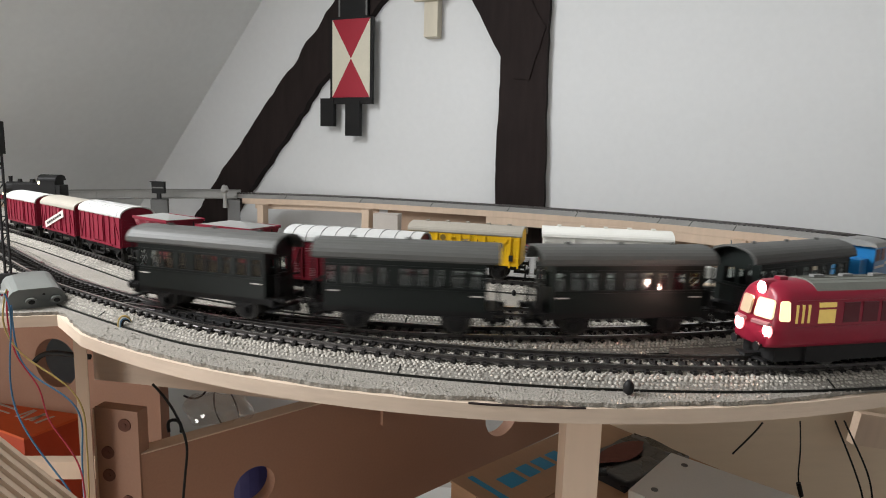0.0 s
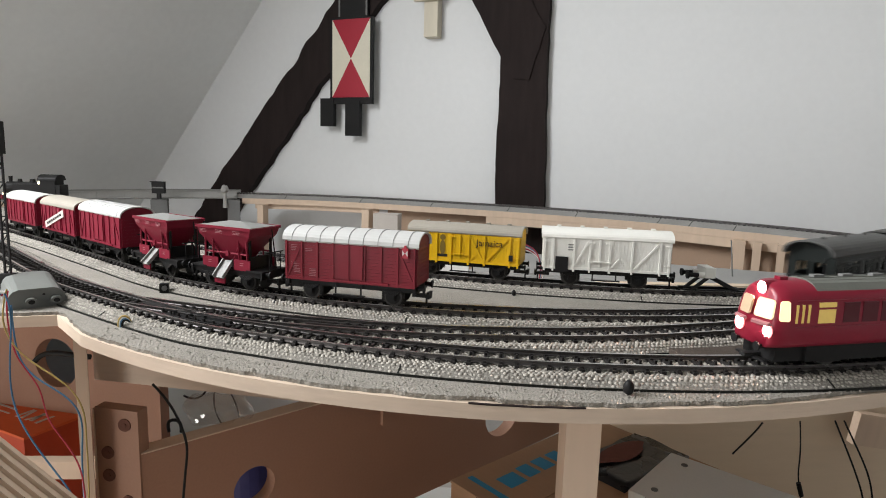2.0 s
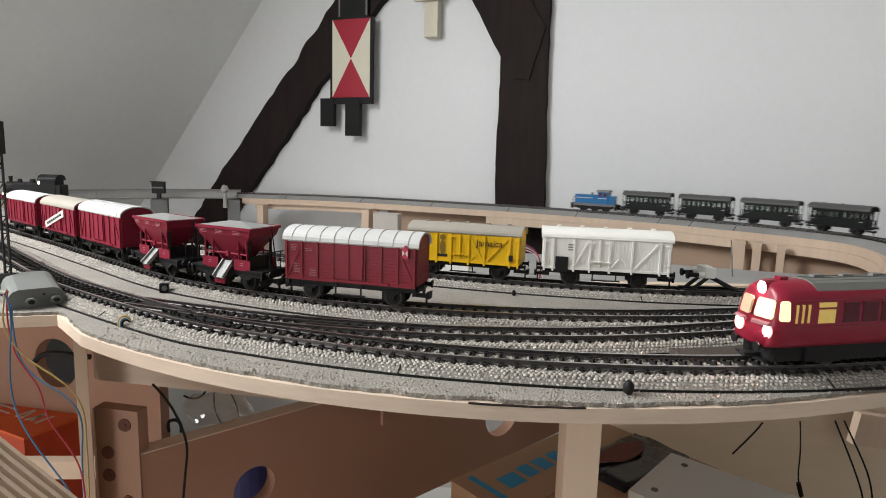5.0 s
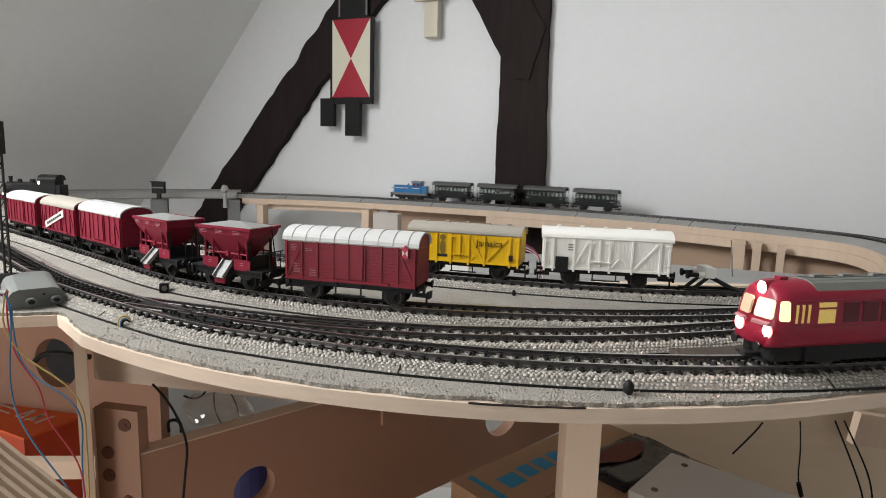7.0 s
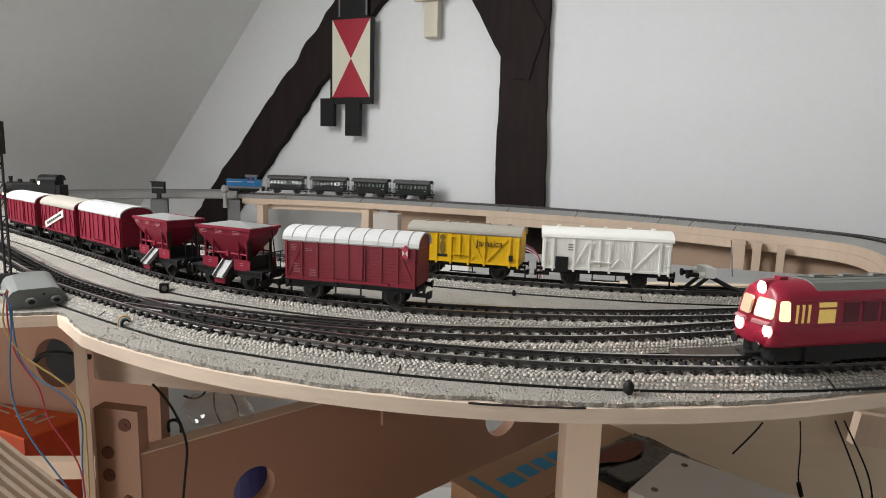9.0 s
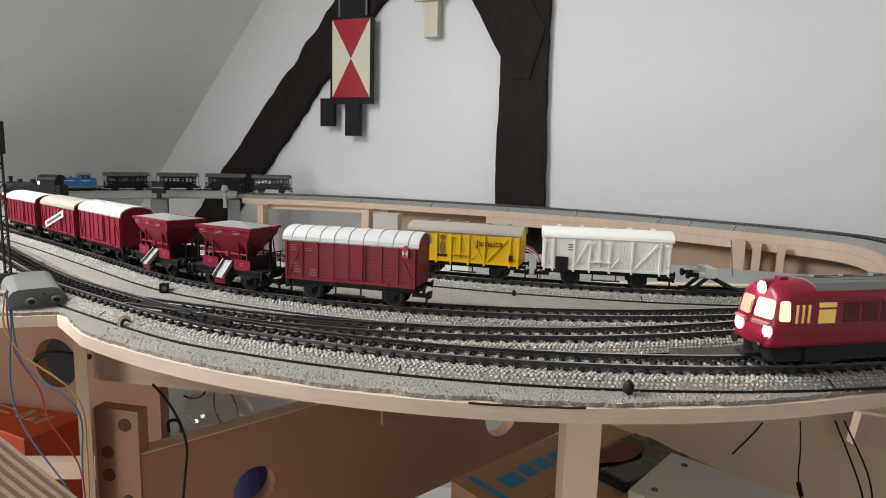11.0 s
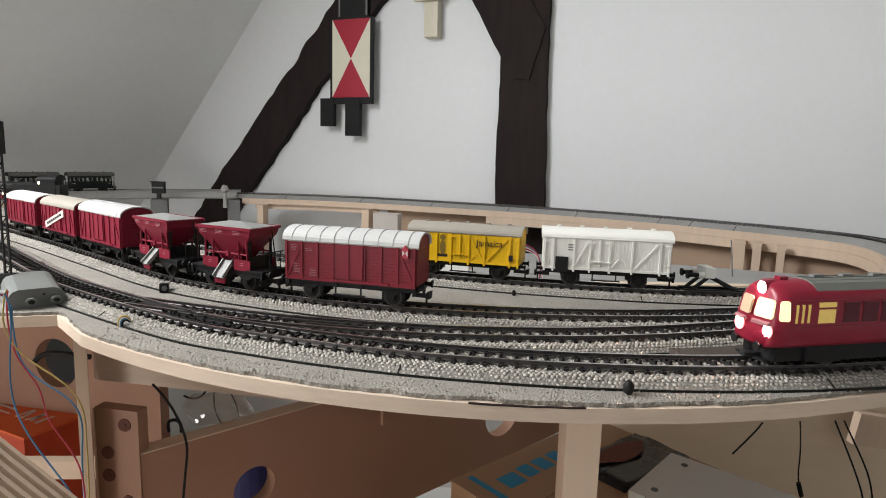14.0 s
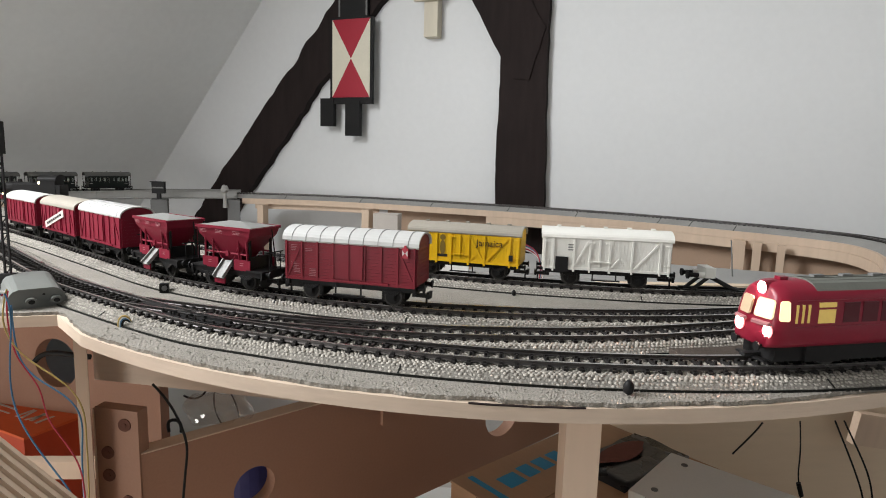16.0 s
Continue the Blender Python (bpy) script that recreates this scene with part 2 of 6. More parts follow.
def letters(name, body, size, mat, parent, m, label=""):
    cu = bpy.data.curves.new(name, "FONT")
    cu.body, cu.size, cu.extrude, cu.align_x, cu.align_y = body, size, 0.0001, "CENTER", "CENTER"
    ob = new(name, cu)
    dg = bpy.context.evaluated_depsgraph_get()
    me = bpy.data.meshes.new_from_object(ob.evaluated_get(dg))
    bpy.data.objects.remove(ob)
    me.materials.clear()
    me.materials.append(mat)
    out = new(name, me)
    out.parent, out.matrix_basis = parent, m
    return tagged(out, label)


# ------------------------------------------------------------------ track lines (x, y)
def arc(cx, cy, r, xs):
    return [(x, cy - math.sqrt(r * r - (x - cx) ** 2)) for x in xs]


def spline(pts, step=0.004):
    """A smooth line through pts, in even steps."""
    P = [Vector(p) for p in pts]
    P = [2 * P[0] - P[1]] + P + [2 * P[-1] - P[-2]]
    raw = []
    for i in range(1, len(P) - 2):
        a, b, c, d = P[i - 1:i + 3]
        for k in range(24):
            t = k / 24
            raw.append(0.5 * (2 * b + (c - a) * t + (2 * a - 5 * b + 4 * c - d) * t * t + (3 * b - 3 * c + d - a) * t ** 3))
    raw.append(P[-2])
    run = [0.0]
    for a, b in zip(raw, raw[1:]):
        run.append(run[-1] + (b - a).length)
    n = int(run[-1] / step)
    ss = np.linspace(0, run[-1], n + 1)
    return list(zip(np.interp(ss, run, [p.x for p in raw]).tolist(), np.interp(ss, run, [p.y for p in raw]).tolist()))


class Line:
    def __init__(self, pts, step=0.004, grade=None):
        self.pts = spline(pts, step)
        self.low = [0.0] * len(self.pts)
        if grade:
            ks = [grade(*p) for p in self.pts]
            self.pts = [(x * k, y * k) for (x, y), k in zip(self.pts, ks)]
            self.low = [(EYE.z - ZR) * (k - 1) for k in ks]
        self.run = [0.0]
        for a, b in zip(self.pts, self.pts[1:]):
            self.run.append(self.run[-1] + math.hypot(b[0] - a[0], b[1] - a[1]))

    def at(self, s):
        return Vector((float(np.interp(s, self.run, [p[0] for p in self.pts])), float(np.interp(s, self.run, [p[1] for p in self.pts]))))

    def seat(self, s, half=0.03, z=ZR):
        """The pose of a vehicle whose middle is at s; its front looks along the line."""
        a, b = self.at(s - half), self.at(s + half)
        d, mid = b - a, (a + b) / 2
        la, lb = (float(np.interp(q, self.run, self.low)) for q in (s - half, s + half))
        return pose(mid.x, mid.y, z - (la + lb) / 2, 0, math.degrees(math.atan2(lb - la, d.length)), math.degrees(math.atan2(d.y, d.x)))

    def near(self, x):
        return self.run[min(range(len(self.pts)), key=lambda i: abs(self.pts[i][0] - x))]


LEAD = [(-0.62, 0.765), (-0.54, 0.690), (-0.47, 0.622), (-0.40, 0.5545)] + arc(0.275, 1.172, 0.912, [-0.34, -0.28, -0.23])
MAIN = LEAD + arc(0.020, 0.865, 0.511, [-0.14, -0.08, -0.02, 0.04, 0.10, 0.16, 0.22]) + [
    (0.31, 0.450), (0.395, 0.52), (0.49, 0.605), (0.585, 0.715), (0.655, 0.835), (0.672, 0.95), (0.608, 1.055), (0.53, 1.13),
    (0.46, 1.195), (0.38, 1.255), (0.27, 1.322), (0.15, 1.385), (0.02, 1.44), (-0.12, 1.495), (-0.27, 1.54), (-0.42, 1.56),
    (-0.55, 1.55), (-0.67, 1.51), (-0.77, 1.45), (-0.86, 1.36), (-0.94, 1.25), (-1.01, 1.12), (-1.07, 0.96), (-1.11, 0.80)]


def falling(x, y):
    """The line falls a little through the bend to the rear board and runs deeper from there, fitted to the camera's
    view.
    """
    k = min(max((y - 0.52) / 0.15, 0.0), 1.0) if x > 0.36 else (1.0 if y > 1.0 or x < -0.7 else 0.0)
    return 1 + (REACH - 1) * k * k * (3 - 2 * k)


plan_line = Line(MAIN)
train_line = Line(MAIN, grade=falling)
front_line = Line(LEAD[:-1] + arc(0.100, 0.888, 0.581, [-0.16, -0.10, -0.04, 0.02, 0.08, 0.14, 0.20, 0.26, 0.32, 0.38, 0.44]))
goods_line = Line([(-0.70, 0.880), (-0.62, 0.815), (-0.536, 0.748), (-0.419, 0.655), (-0.305, 0.561)] +
                  arc(0.075, 0.945, 0.540, [-0.225, -0.16, -0.10, -0.04, 0.02, 0.08, 0.14, 0.20, 0.27, 0.34, 0.41]))
siding_line = Line([(-0.26, 0.655), (-0.17, 0.605), (-0.08, 0.563), (0.0, 0.535), (0.06, 0.518), (0.11, 0.508), (0.17, 0.499), (0.225, 0.496), (0.262, 0.497)])

# ------------------------------------------------------------------ room
def wall_slab(name, corners, thick, inward, mat, label):
    """A slab with the given inner face; its thickness goes away from the room."""
    bm = bmesh.new()
    a = [bm.verts.new(c) for c in corners]
    b = [bm.verts.new(Vector(c) - Vector(inward) * thick) for c in corners]
    n = len(a)
    bm.faces.new(a)
    bm.faces.new(b[::-1])
    for i in range(n):
        bm.faces.new((a[i], b[i], b[(i + 1) % n], a[(i + 1) % n]))
    return tagged(part(name, bm, mat), label, name.split("_")[0], kind="structure")


def room():
    bm = box(bmesh.new(), -3.8, 4.2, -3.2, 3.6, -0.3, 0.0)
    tagged(part("floor", bm, CARPET), "dull grey attic floor under the layout", "floor", kind="structure")
    zt = 2.25
    ut = slope_u(zt)
    wall_slab("wall_gable", [on_wall(slope_u(0) - 0.05, -0.05), on_wall(3.4, -0.05), on_wall(3.4, zt + 0.05), on_wall(ut, zt + 0.05)], 0.12, WN, PLASTER,
              "white plastered gable wall behind dark timber framing")
    # the roof slope, in strips round a skylight opening
    def sl(z, off):
        return on_wall(slope_u(z), z, off)
    bands = [((-0.05, 1.26), (-0.1, 3.9)), ((1.70, zt + 0.05), (-0.1, 3.9)), ((1.26, 1.70), (-0.1, 1.15)), ((1.26, 1.70), (1.75, 3.9))]
    bm = bmesh.new()
    for (z0, z1), (o0, o1) in bands:
        c = [sl(z0, o0), sl(z1, o0), sl(z1, o1), sl(z0, o1)]
        a = [bm.verts.new(p) for p in c]
        b = [bm.verts.new(p - SKY_N * 0.12) for p in c]
        bm.faces.new(a)
        bm.faces.new(b[::-1])
        for i in range(4):
            bm.faces.new((a[i], b[i], b[(i + 1) % 4], a[(i + 1) % 4]))
    tagged(part("wall_roof_slope", bm, SLOPE), "off-white plastered sloping roof wall", "wall", kind="structure")
    win = thing("window_1", "wooden skylight let into the sloping roof", "window", kind="structure")
    for z0, z1, o0, o1 in ((1.26, 1.29, 1.15, 1.75), (1.67, 1.70, 1.15, 1.75), (1.29, 1.67, 1.15, 1.18), (1.29, 1.67, 1.72, 1.75)):
        bm = bmesh.new()
        c = [sl(z0, o0), sl(z1, o0), sl(z1, o1), sl(z0, o1)]
        a = [bm.verts.new(p - SKY_N * 0.02) for p in c]
        b = [bm.verts.new(p - SKY_N * 0.08) for p in c]
        bm.faces.new(a)
        bm.faces.new(b[::-1])
        for i in range(4):
            bm.faces.new((a[i], b[i], b[(i + 1) % 4], a[(i + 1) % 4]))
        part("window_frame", bm, PINE, win)
    bm = bmesh.new()
    for u0, u1, z0, z1 in ((slope_u(0), -0.77, -0.05, zt + 0.05), (0.27, 2.8, -0.05, zt + 0.05), (-0.77, 0.27, -0.05, 0.26), (-0.77, 0.27, 1.18, zt + 0.05)):
        c = [on_wall(u0, z0, 3.8), on_wall(u1, z0, 3.8), on_wall(u1, z1, 3.8), on_wall(u0, z1, 3.8)]
        a = [bm.verts.new(p) for p in c]
        b = [bm.verts.new(p + WN * 0.12) for p in c]
        bm.faces.new(a)
        bm.faces.new(b[::-1])
        for i in range(4):
            bm.faces.new((a[i], b[i], b[(i + 1) % 4], a[(i + 1) % 4]))
    tagged(part("wall_back", bm, PLASTER), "plain white plastered wall opened for the added window", "wall", kind="structure")
    # unseen window, added round the fill lamp
    win = thing("window_2", "unseen white framed window, added to hold the fill lamp", "window", kind="structure")
    for u0, u1, z0, z1 in ((-0.77, 0.27, 0.26, 0.29), (-0.77, 0.27, 1.15, 1.18), (-0.77, -0.74, 0.29, 1.15), (0.24, 0.27, 0.29, 1.15)):
        bm = bmesh.new()
        c = [on_wall(u0, z0, 3.84), on_wall(u1, z0, 3.84), on_wall(u1, z1, 3.84), on_wall(u0, z1, 3.84)]
        a = [bm.verts.new(p) for p in c]
        b = [bm.verts.new(p + WN * 0.05) for p in c]
        bm.faces.new(a)
        bm.faces.new(b[::-1])
        for i in range(4):
            bm.faces.new((a[i], b[i], b[(i + 1) % 4], a[(i + 1) % 4]))
        part("window_frame", bm, OFFWHITE, win)
    a, b = on_wall(2.6, 0, -0.1), on_wall(2.6, 0, 3.9)
    wall_slab("wall_right", [(a.x, a.y, -0.05), (b.x, b.y, -0.05), (b.x, b.y, zt + 0.05), (a.x, a.y, zt + 0.05)], 0.12, -WU, PLASTER, "plain white plastered wall")
    c = [on_wall(ut - 0.1, zt, -0.1), on_wall(2.7, zt, -0.1), on_wall(2.7, zt, 3.9), on_wall(ut - 0.1, zt, 3.9)]
    wall_slab("ceiling", c, 0.1, (0, 0, -1), PLASTER, "flat white attic ceiling")


def beam(name, outline, depth, label, off=0.0, rough=0.0042):
    """A timber on the gable wall, from its outline (u, z), with a hewn, uneven edge."""
    rng = random.Random(len(outline) + int(depth * 1000))
    pts = []
    n = len(outline)
    for i in range(n):
        a, b = Vector(outline[i]), Vector(outline[(i + 1) % n])
        k = max(1, int((b - a).length / 0.022))
        for j in range(k):
            p = a.lerp(b, j / k)
            w = rough if 0 < j < k else 0.0
            pts.append((p.x + rng.uniform(-w, w), p.y + rng.uniform(-w, w)))
    bm = bmesh.new()
    f = [bm.verts.new(on_wall(u, z, off + depth)) for u, z in pts]
    g = [bm.verts.new(on_wall(u, z, off)) for u, z in pts]
    n = len(f)
    for i in range(n):
        bm.faces.new((f[i], f[(i + 1) % n], g[(i + 1) % n], g[i]))
    bm.faces.new(f)
    bm.faces.new(g[::-1])
    return tagged(part(name, bm, TIMBER), label, "timber beam", "roof timbers", kind="structure")


def timbers():
    beam("beam_post", [(0.142, 0.2), (0.262, 0.2), (0.258, 0.798), (0.249, 1.077), (0.245, 1.45), (0.245, 2.2), (0.14, 2.2), (0.139, 1.105), (0.137, 0.95), (0.140, 0.80)], 0.022,
         "upright dark-stained timber post on a white wall", 0.0, 0.0016)
    beam("beam_brace", [(-0.06, 1.47), (0.06, 1.276), (0.134, 1.150), (0.17, 1.09), (0.21, 1.085), (0.243, 1.20), (0.05, 1.52)], 0.026,
         "short slanting dark timber brace meeting the post", 0.0, 0.0016)
    beam("beam_rafter", [(-1.23, 0.20), (-1.07, 0.20), (-0.646, 0.727), (-0.583, 0.804), (-0.454, 0.961), (-0.375, 1.059), (-0.235, 1.225), (-0.163, 1.291), (0.0, 1.47), (-0.17, 1.47),
         (-0.302, 1.301), (-0.379, 1.209), (-0.592, 0.959), (-0.727, 0.80), (-0.79, 0.72)], 0.024, "long slanting dark-stained rough timber on a white wall")


def wall_frame(u, z, off):
    """A pose on the gable wall: x along it, y up, z into the room."""
    m = Matrix((WU, Vector((0, 0, 1)), WN)).transposed().to_4x4()
    return Matrix.Translation(on_wall(u, z, off)) @ m @ Matrix.Scale(REACH, 4)


def sign():
    s = thing("signal_board", "red and cream triangle signal board in a black frame", "sign", wall_frame(-0.252, 1.146, 0.024))
    bm = box(bmesh.new(), -0.062, 0.060, -0.112, 0.100, 0.0, 0.012)
    part("frame", bm, BLACK, s, bevel=0.002)
    w, h, z = 0.0545, 0.096, 0.0135
    quads = {"red_triangle": [[(-w, h), (w, h), (0, 0)], [(-w, -h), (0, 0), (w, -h)]], "cream_triangle": [[(-w, h), (0, 0), (-w, -h)], [(w, h), (w, -h), (0, 0)]]}
    for nm, tris in quads.items():
        for t in tris:
            bm = bmesh.new()
            a = [bm.verts.new((x, y, 0.011)) for x, y in t]
            b = [bm.verts.new((x, y, z)) for x, y in t]
            bm.faces.new(b)
            bm.faces.new(a[::-1])
            for i in range(3):
                bm.faces.new((a[i], a[(i + 1) % 3], b[(i + 1) % 3], b[i]))
            part(nm, bm, SIGNRED if nm[0] == "r" else SIGNWHITE, s)
    for x0, x1, y0, y1 in ((-0.091, -0.051, -0.169, -0.098), (-0.016, 0.026, -0.193, -0.104)):
        bm = box(bmesh.new(), x0, x1, y0, y1, 0.0, 0.014)
        part("foot", bm, BLACK, s, bevel=0.0015)
    bm = box(bmesh.new(), -0.040, 0.046, 0.094, 0.20, 0.001, 0.010)
    part("upper_plate", bm, BLACK, s, bevel=0.0015)
    for x in (-0.036, 0.042):
        part("grey_strip", box(bmesh.new(), x - 0.002, x + 0.002, 0.104, 0.20, 0.009, 0.0115), CONCRETE, s)
    b = thing("wall_batten", "short pale wooden batten hanging on the white wall", "batten", wall_frame(-0.036, 1.231, 0.001))
    part("upright", box(bmesh.new(), -0.019, 0.016, -0.040, 0.06, 0, 0.028), CREAMWOOD, b, bevel=0.0015)
    part("crosspiece", box(bmesh.new(), -0.042, 0.026, 0.041, 0.066, 0.0282, 0.040), CREAMWOOD, b, bevel=0.0015)


room()
timbers()
sign()

# ------------------------------------------------------------------ the layout's boards
DECK = [(-0.60, 0.40), (-0.400, 0.390), (-0.291, 0.388), (-0.262, 0.396), (-0.250, 0.384)] + arc(0.060, 0.7515, 0.486, [-0.222 + 0.0104 * k for k in range(56)]) + [
    (0.43, 0.42), (0.53, 0.50), (0.61, 0.60), (0.63, 0.65), (0.52, 0.665), (0.46, 0.64), (0.33, 0.555), (0.275, 0.535), (0.20, 0.527), (0.12, 0.537), (0.06, 0.548), (0.0, 0.565), (-0.08, 0.593), (-0.17, 0.636),
    (-0.30, 0.72), (-0.46, 0.86), (-0.60, 1.00), (-0.80, 1.10), (-0.98, 1.0), (-0.95, 0.8)]


def wobble(path, amount, seed, step=0.006):
    rng = random.Random(seed)
    out = []
    n = len(path)
    for i in range(n):
        a, b = Vector(path[i]), Vector(path[(i + 1) % n])
        k = max(1, int((b - a).length / step))
        for j in range(k):
            p = a.lerp(b, j / k)
            out.append((p.x + rng.uniform(-amount, amount), p.y + rng.uniform(-amount, amount)))
    return out


def torn(path, seed):
    """An edge torn by hand: slow bites with a fine fray on top."""
    out = []
    for i, (x, y) in enumerate(wobble(path, 0.00035, seed, 0.002)):
        bite = 0.0022 * noise.noise((x * 30, y * 30, seed)) + 0.0013 * noise.noise((x * 150, y * 150, seed + 5))
        out.append((x + 0.3 * bite, y + bite))
    return out


def shrink(path, d):
    n = len(path)
    out = []
    for i in range(n):
        a, b = Vector(path[i - 1]), Vector(path[(i + 1) % n])
        t = (b - a).normalized()
        out.append((path[i][0] - t.y * d, path[i][1] + t.x * d))
    return out


def boards():
    base = thing("layout_baseboard", "curved plywood railway baseboard covered in rough grey granulate", "baseboard", kind="structure")
    bm = solid(bmesh.new(), DECK, ZD - 0.0098, ZD - 0.0022)
    part("plywood", bm, PLY, base, "pale sawn plywood edge", bevel=0.0008)
    bm = solid(bmesh.new(), torn(shrink(DECK, 0.0022), 3), ZD - 0.0022, ZD)
    part("granulate_sheet", bm, CORK, base, "rough grey granulate sheet with a torn edge")
    # crumbs along the torn edge of the sheet
    rng = random.Random(5)
    bm = bmesh.new()
    edge = arc(0.060, 0.7515, 0.4845, [x * 0.001 for x in range(-215, 345)])
    for x, y in edge:
        for _ in range(2):
            r = rng.uniform(0.0003, 0.0008)
            k = rng.uniform(0.0, 0.016)
            d = (Vector((0.06, 0.7515)) - Vector((x, y))).normalized() * k
            bmesh.ops.create_icosphere(bm, subdivisions=1, radius=r, matrix=pose(x + d.x, y + d.y, ZD + rng.uniform(-0.0004, 0.0001)))
    part("loose_crumbs", bm, CORK, base)
    # a solid dark strip paints the shade of a crack below the sheet
    gap = sweep(bmesh.new(), [(x, y + 0.0012 * noise.noise((x * 60, 0, 1))) for x, y in arc(0.060, 0.7515, 0.4858, [0.014 + 0.001 * k for k in range(56)])],
                [(-0.0004, ZD - 0.0026), (-0.0004, ZD - 0.0020), (0.0006, ZD - 0.0018), (0.0006, ZD - 0.0028)])
    part("torn_gap", gap, TIMBER, base, "dark strip painting the shade under the lifted sheet edge")
    # the far board with its posts
    i0 = next(i for i, p in enumerate(plan_line.pts) if p[0] > 0.50)
    far = plan_line.pts[i0::4]
    bend = [p for p in far if p[0] > -0.53]
    board = thing("rear_baseboard", "narrow pale wooden baseboard carrying the rear track", "baseboard", kind="structure")
    bm = sweep(bmesh.new(), bend, [(0.040, ZR - 0.0260), (0.040, ZR - 0.0125), (-0.045, ZR - 0.0125), (-0.045, ZR - 0.0260)])
    part("plank", bm, PINE, board, "pale planed wooden edge")
    left = [p for p in far if p[0] < -0.86 or (p[1] < 1.35 and p[0] < -0.8)]
    bm = sweep(bmesh.new(), left, [(0.045, ZR - 0.0260), (0.045, ZR - 0.0125), (-0.045, ZR - 0.0125), (-0.045, ZR - 0.0260)])
    part("plank", bm, PINE, board)
    thick = [p for p in bend if p[0] > 0.10 or p[1] < 1.1]
    bm = sweep(bmesh.new(), thick, [(0.0415, ZR - 0.0425), (0.0415, ZR - 0.0263), (0.020, ZR - 0.0263), (0.020, ZR - 0.0425)])
    part("doubling_plank", bm, PINE, board, "pale wooden strip doubling the board's edge")
    board.matrix_basis = DEEPER
    return far


FAR = boards()


def post(name, x, y, z0, z1, w, d, turn, label, mat=PINE):
    bm = box(bmesh.new(), -w / 2, w / 2, -d / 2, d / 2, 0, z1 - z0)
    return tagged(part(name, bm, mat, bevel=0.0012, m=pose(x, y, z0, 0, 0, turn)), label, "post", "table legs")


# ------------------------------------------------------------------ track
def sleeper_mesh():
    bm = bmesh.new()
    kbox(bm, -1.3, 1.3, -12.5, 12.5, -3.9, -2.3)
    kbox(bm, -0.6, 0.6, -0.7, 0.7, -2.3, -0.3)
    for y in (-10.2, -6.3, 6.3, 10.2):
        kbox(bm, -0.9, 0.9, y - 0.9, y + 0.9, -2.3, -1.3)
    me = bpy.data.meshes.new("sleeper")
    bmesh.ops.recalc_face_normals(bm, faces=bm.faces)
    bm.to_mesh(me)
    bm.free()
    me.materials.append(SLEEPER)
    return me


SLEEPER_ME = sleeper_mesh()
SLEEPER_PITCH = 0.0082


def rails(line, parent, z=ZR):
    for side in (1, -1):
        o = side * 0.0088
        prof = [(o - 0.0013, z - 0.0026), (o - 0.0012, z - 0.0021), (o - 0.0006, z - 0.0017), (o - 0.0006, z - 0.0009), (o - 0.0008, z - 0.0007),
                (o - 0.0008, z - 0.00005), (o + 0.0008, z - 0.00005), (o + 0.0008, z - 0.0007), (o + 0.0006, z - 0.0009), (o + 0.0006, z - 0.0017), (o + 0.0012, z - 0.0021), (o + 0.0013, z - 0.0026)]
        part("rail", sweep(bmesh.new(), line, prof), RAIL, parent)
        head = [(o - 0.00075, z - 0.0001), (o - 0.00075, z), (o + 0.00075, z), (o + 0.00075, z - 0.0001)]
        part("rail_head", sweep(bmesh.new(), line, head), RAILTOP, parent, "polished rail head")


def stones(line, half_top, half_foot, drop, seed, x_range, keep=lambda x, y: True):
    """Rows of embossed ballast stones over a foam bed, as one mesh."""
    rng = random.Random(seed)
    verts, faces = [], []
    pitch = 0.0026
    run, total = 0.0, 0
    ring = [(math.cos(a * math.pi / 3), math.sin(a * math.pi / 3)) for a in range(6)]
    L = Line(line, 0.001) if not isinstance(line, Line) else line
    slope = math.hypot(half_foot - half_top, drop)
    rows = []
    o = -half_top
    while o <= half_top:
        rows.append((o, ZR - 0.0040))
        o += pitch * 0.87
    k = int(slope / (pitch * 0.87))
    for side in (-1, 1):
        for j in range(1, k + 1):
            f = (j - 0.35) / (k + 0.55)
            rows.append((side * (half_top + f * (half_foot - half_top)), ZR - 0.0040 - f * drop))
    xs, ys, rs = np.array([p[0] for p in L.pts]), np.array([p[1] for p in L.pts]), np.array(L.run)
    for ri, (o, z) in enumerate(rows):
        s = L.run[0] + (ri % 2) * pitch / 2
        while s < L.run[-1]:
            x, y = np.interp(s, rs, xs), np.interp(s, rs, ys)
            s += pitch
            if not (x_range[0] < x < x_range[1]) or rng.random() < 0.03:
                continue
            x2, y2 = np.interp(s, rs, xs), np.interp(s, rs, ys)
            tx, ty = x2 - x, y2 - y
            l = math.hypot(tx, ty) or 1
            px, py = x - ty / l * o + rng.gauss(0, 0.00026), y + tx / l * o + rng.gauss(0, 0.00026)
            if not keep(px, py):
                continue
            r, h = rng.uniform(0.00112, 0.00152), rng.uniform(0.0003, 0.0009)
            b = len(verts)
            t0 = rng.random()
            for cx, cy in ring:
                verts.append((px + cx * r, py + cy * r, z - 0.0003))
            for cx, cy in ring:
                verts.append((px + cx * r * 0.72, py + cy * r * 0.72, z + h * 0.7))
            verts.append((px, py, z + h))
            for j in range(6):
                q = (j + 1) % 6
                faces.append((b + j, b + q, b + 6 + q, b + 6 + j))
                faces.append((b + 6 + j, b + 6 + q, b + 12))
    me = bpy.data.meshes.new("ballast")
    me.from_pydata(verts, [], faces)
    me.polygons.foreach_set("use_smooth", [True] * len(faces))
    return me


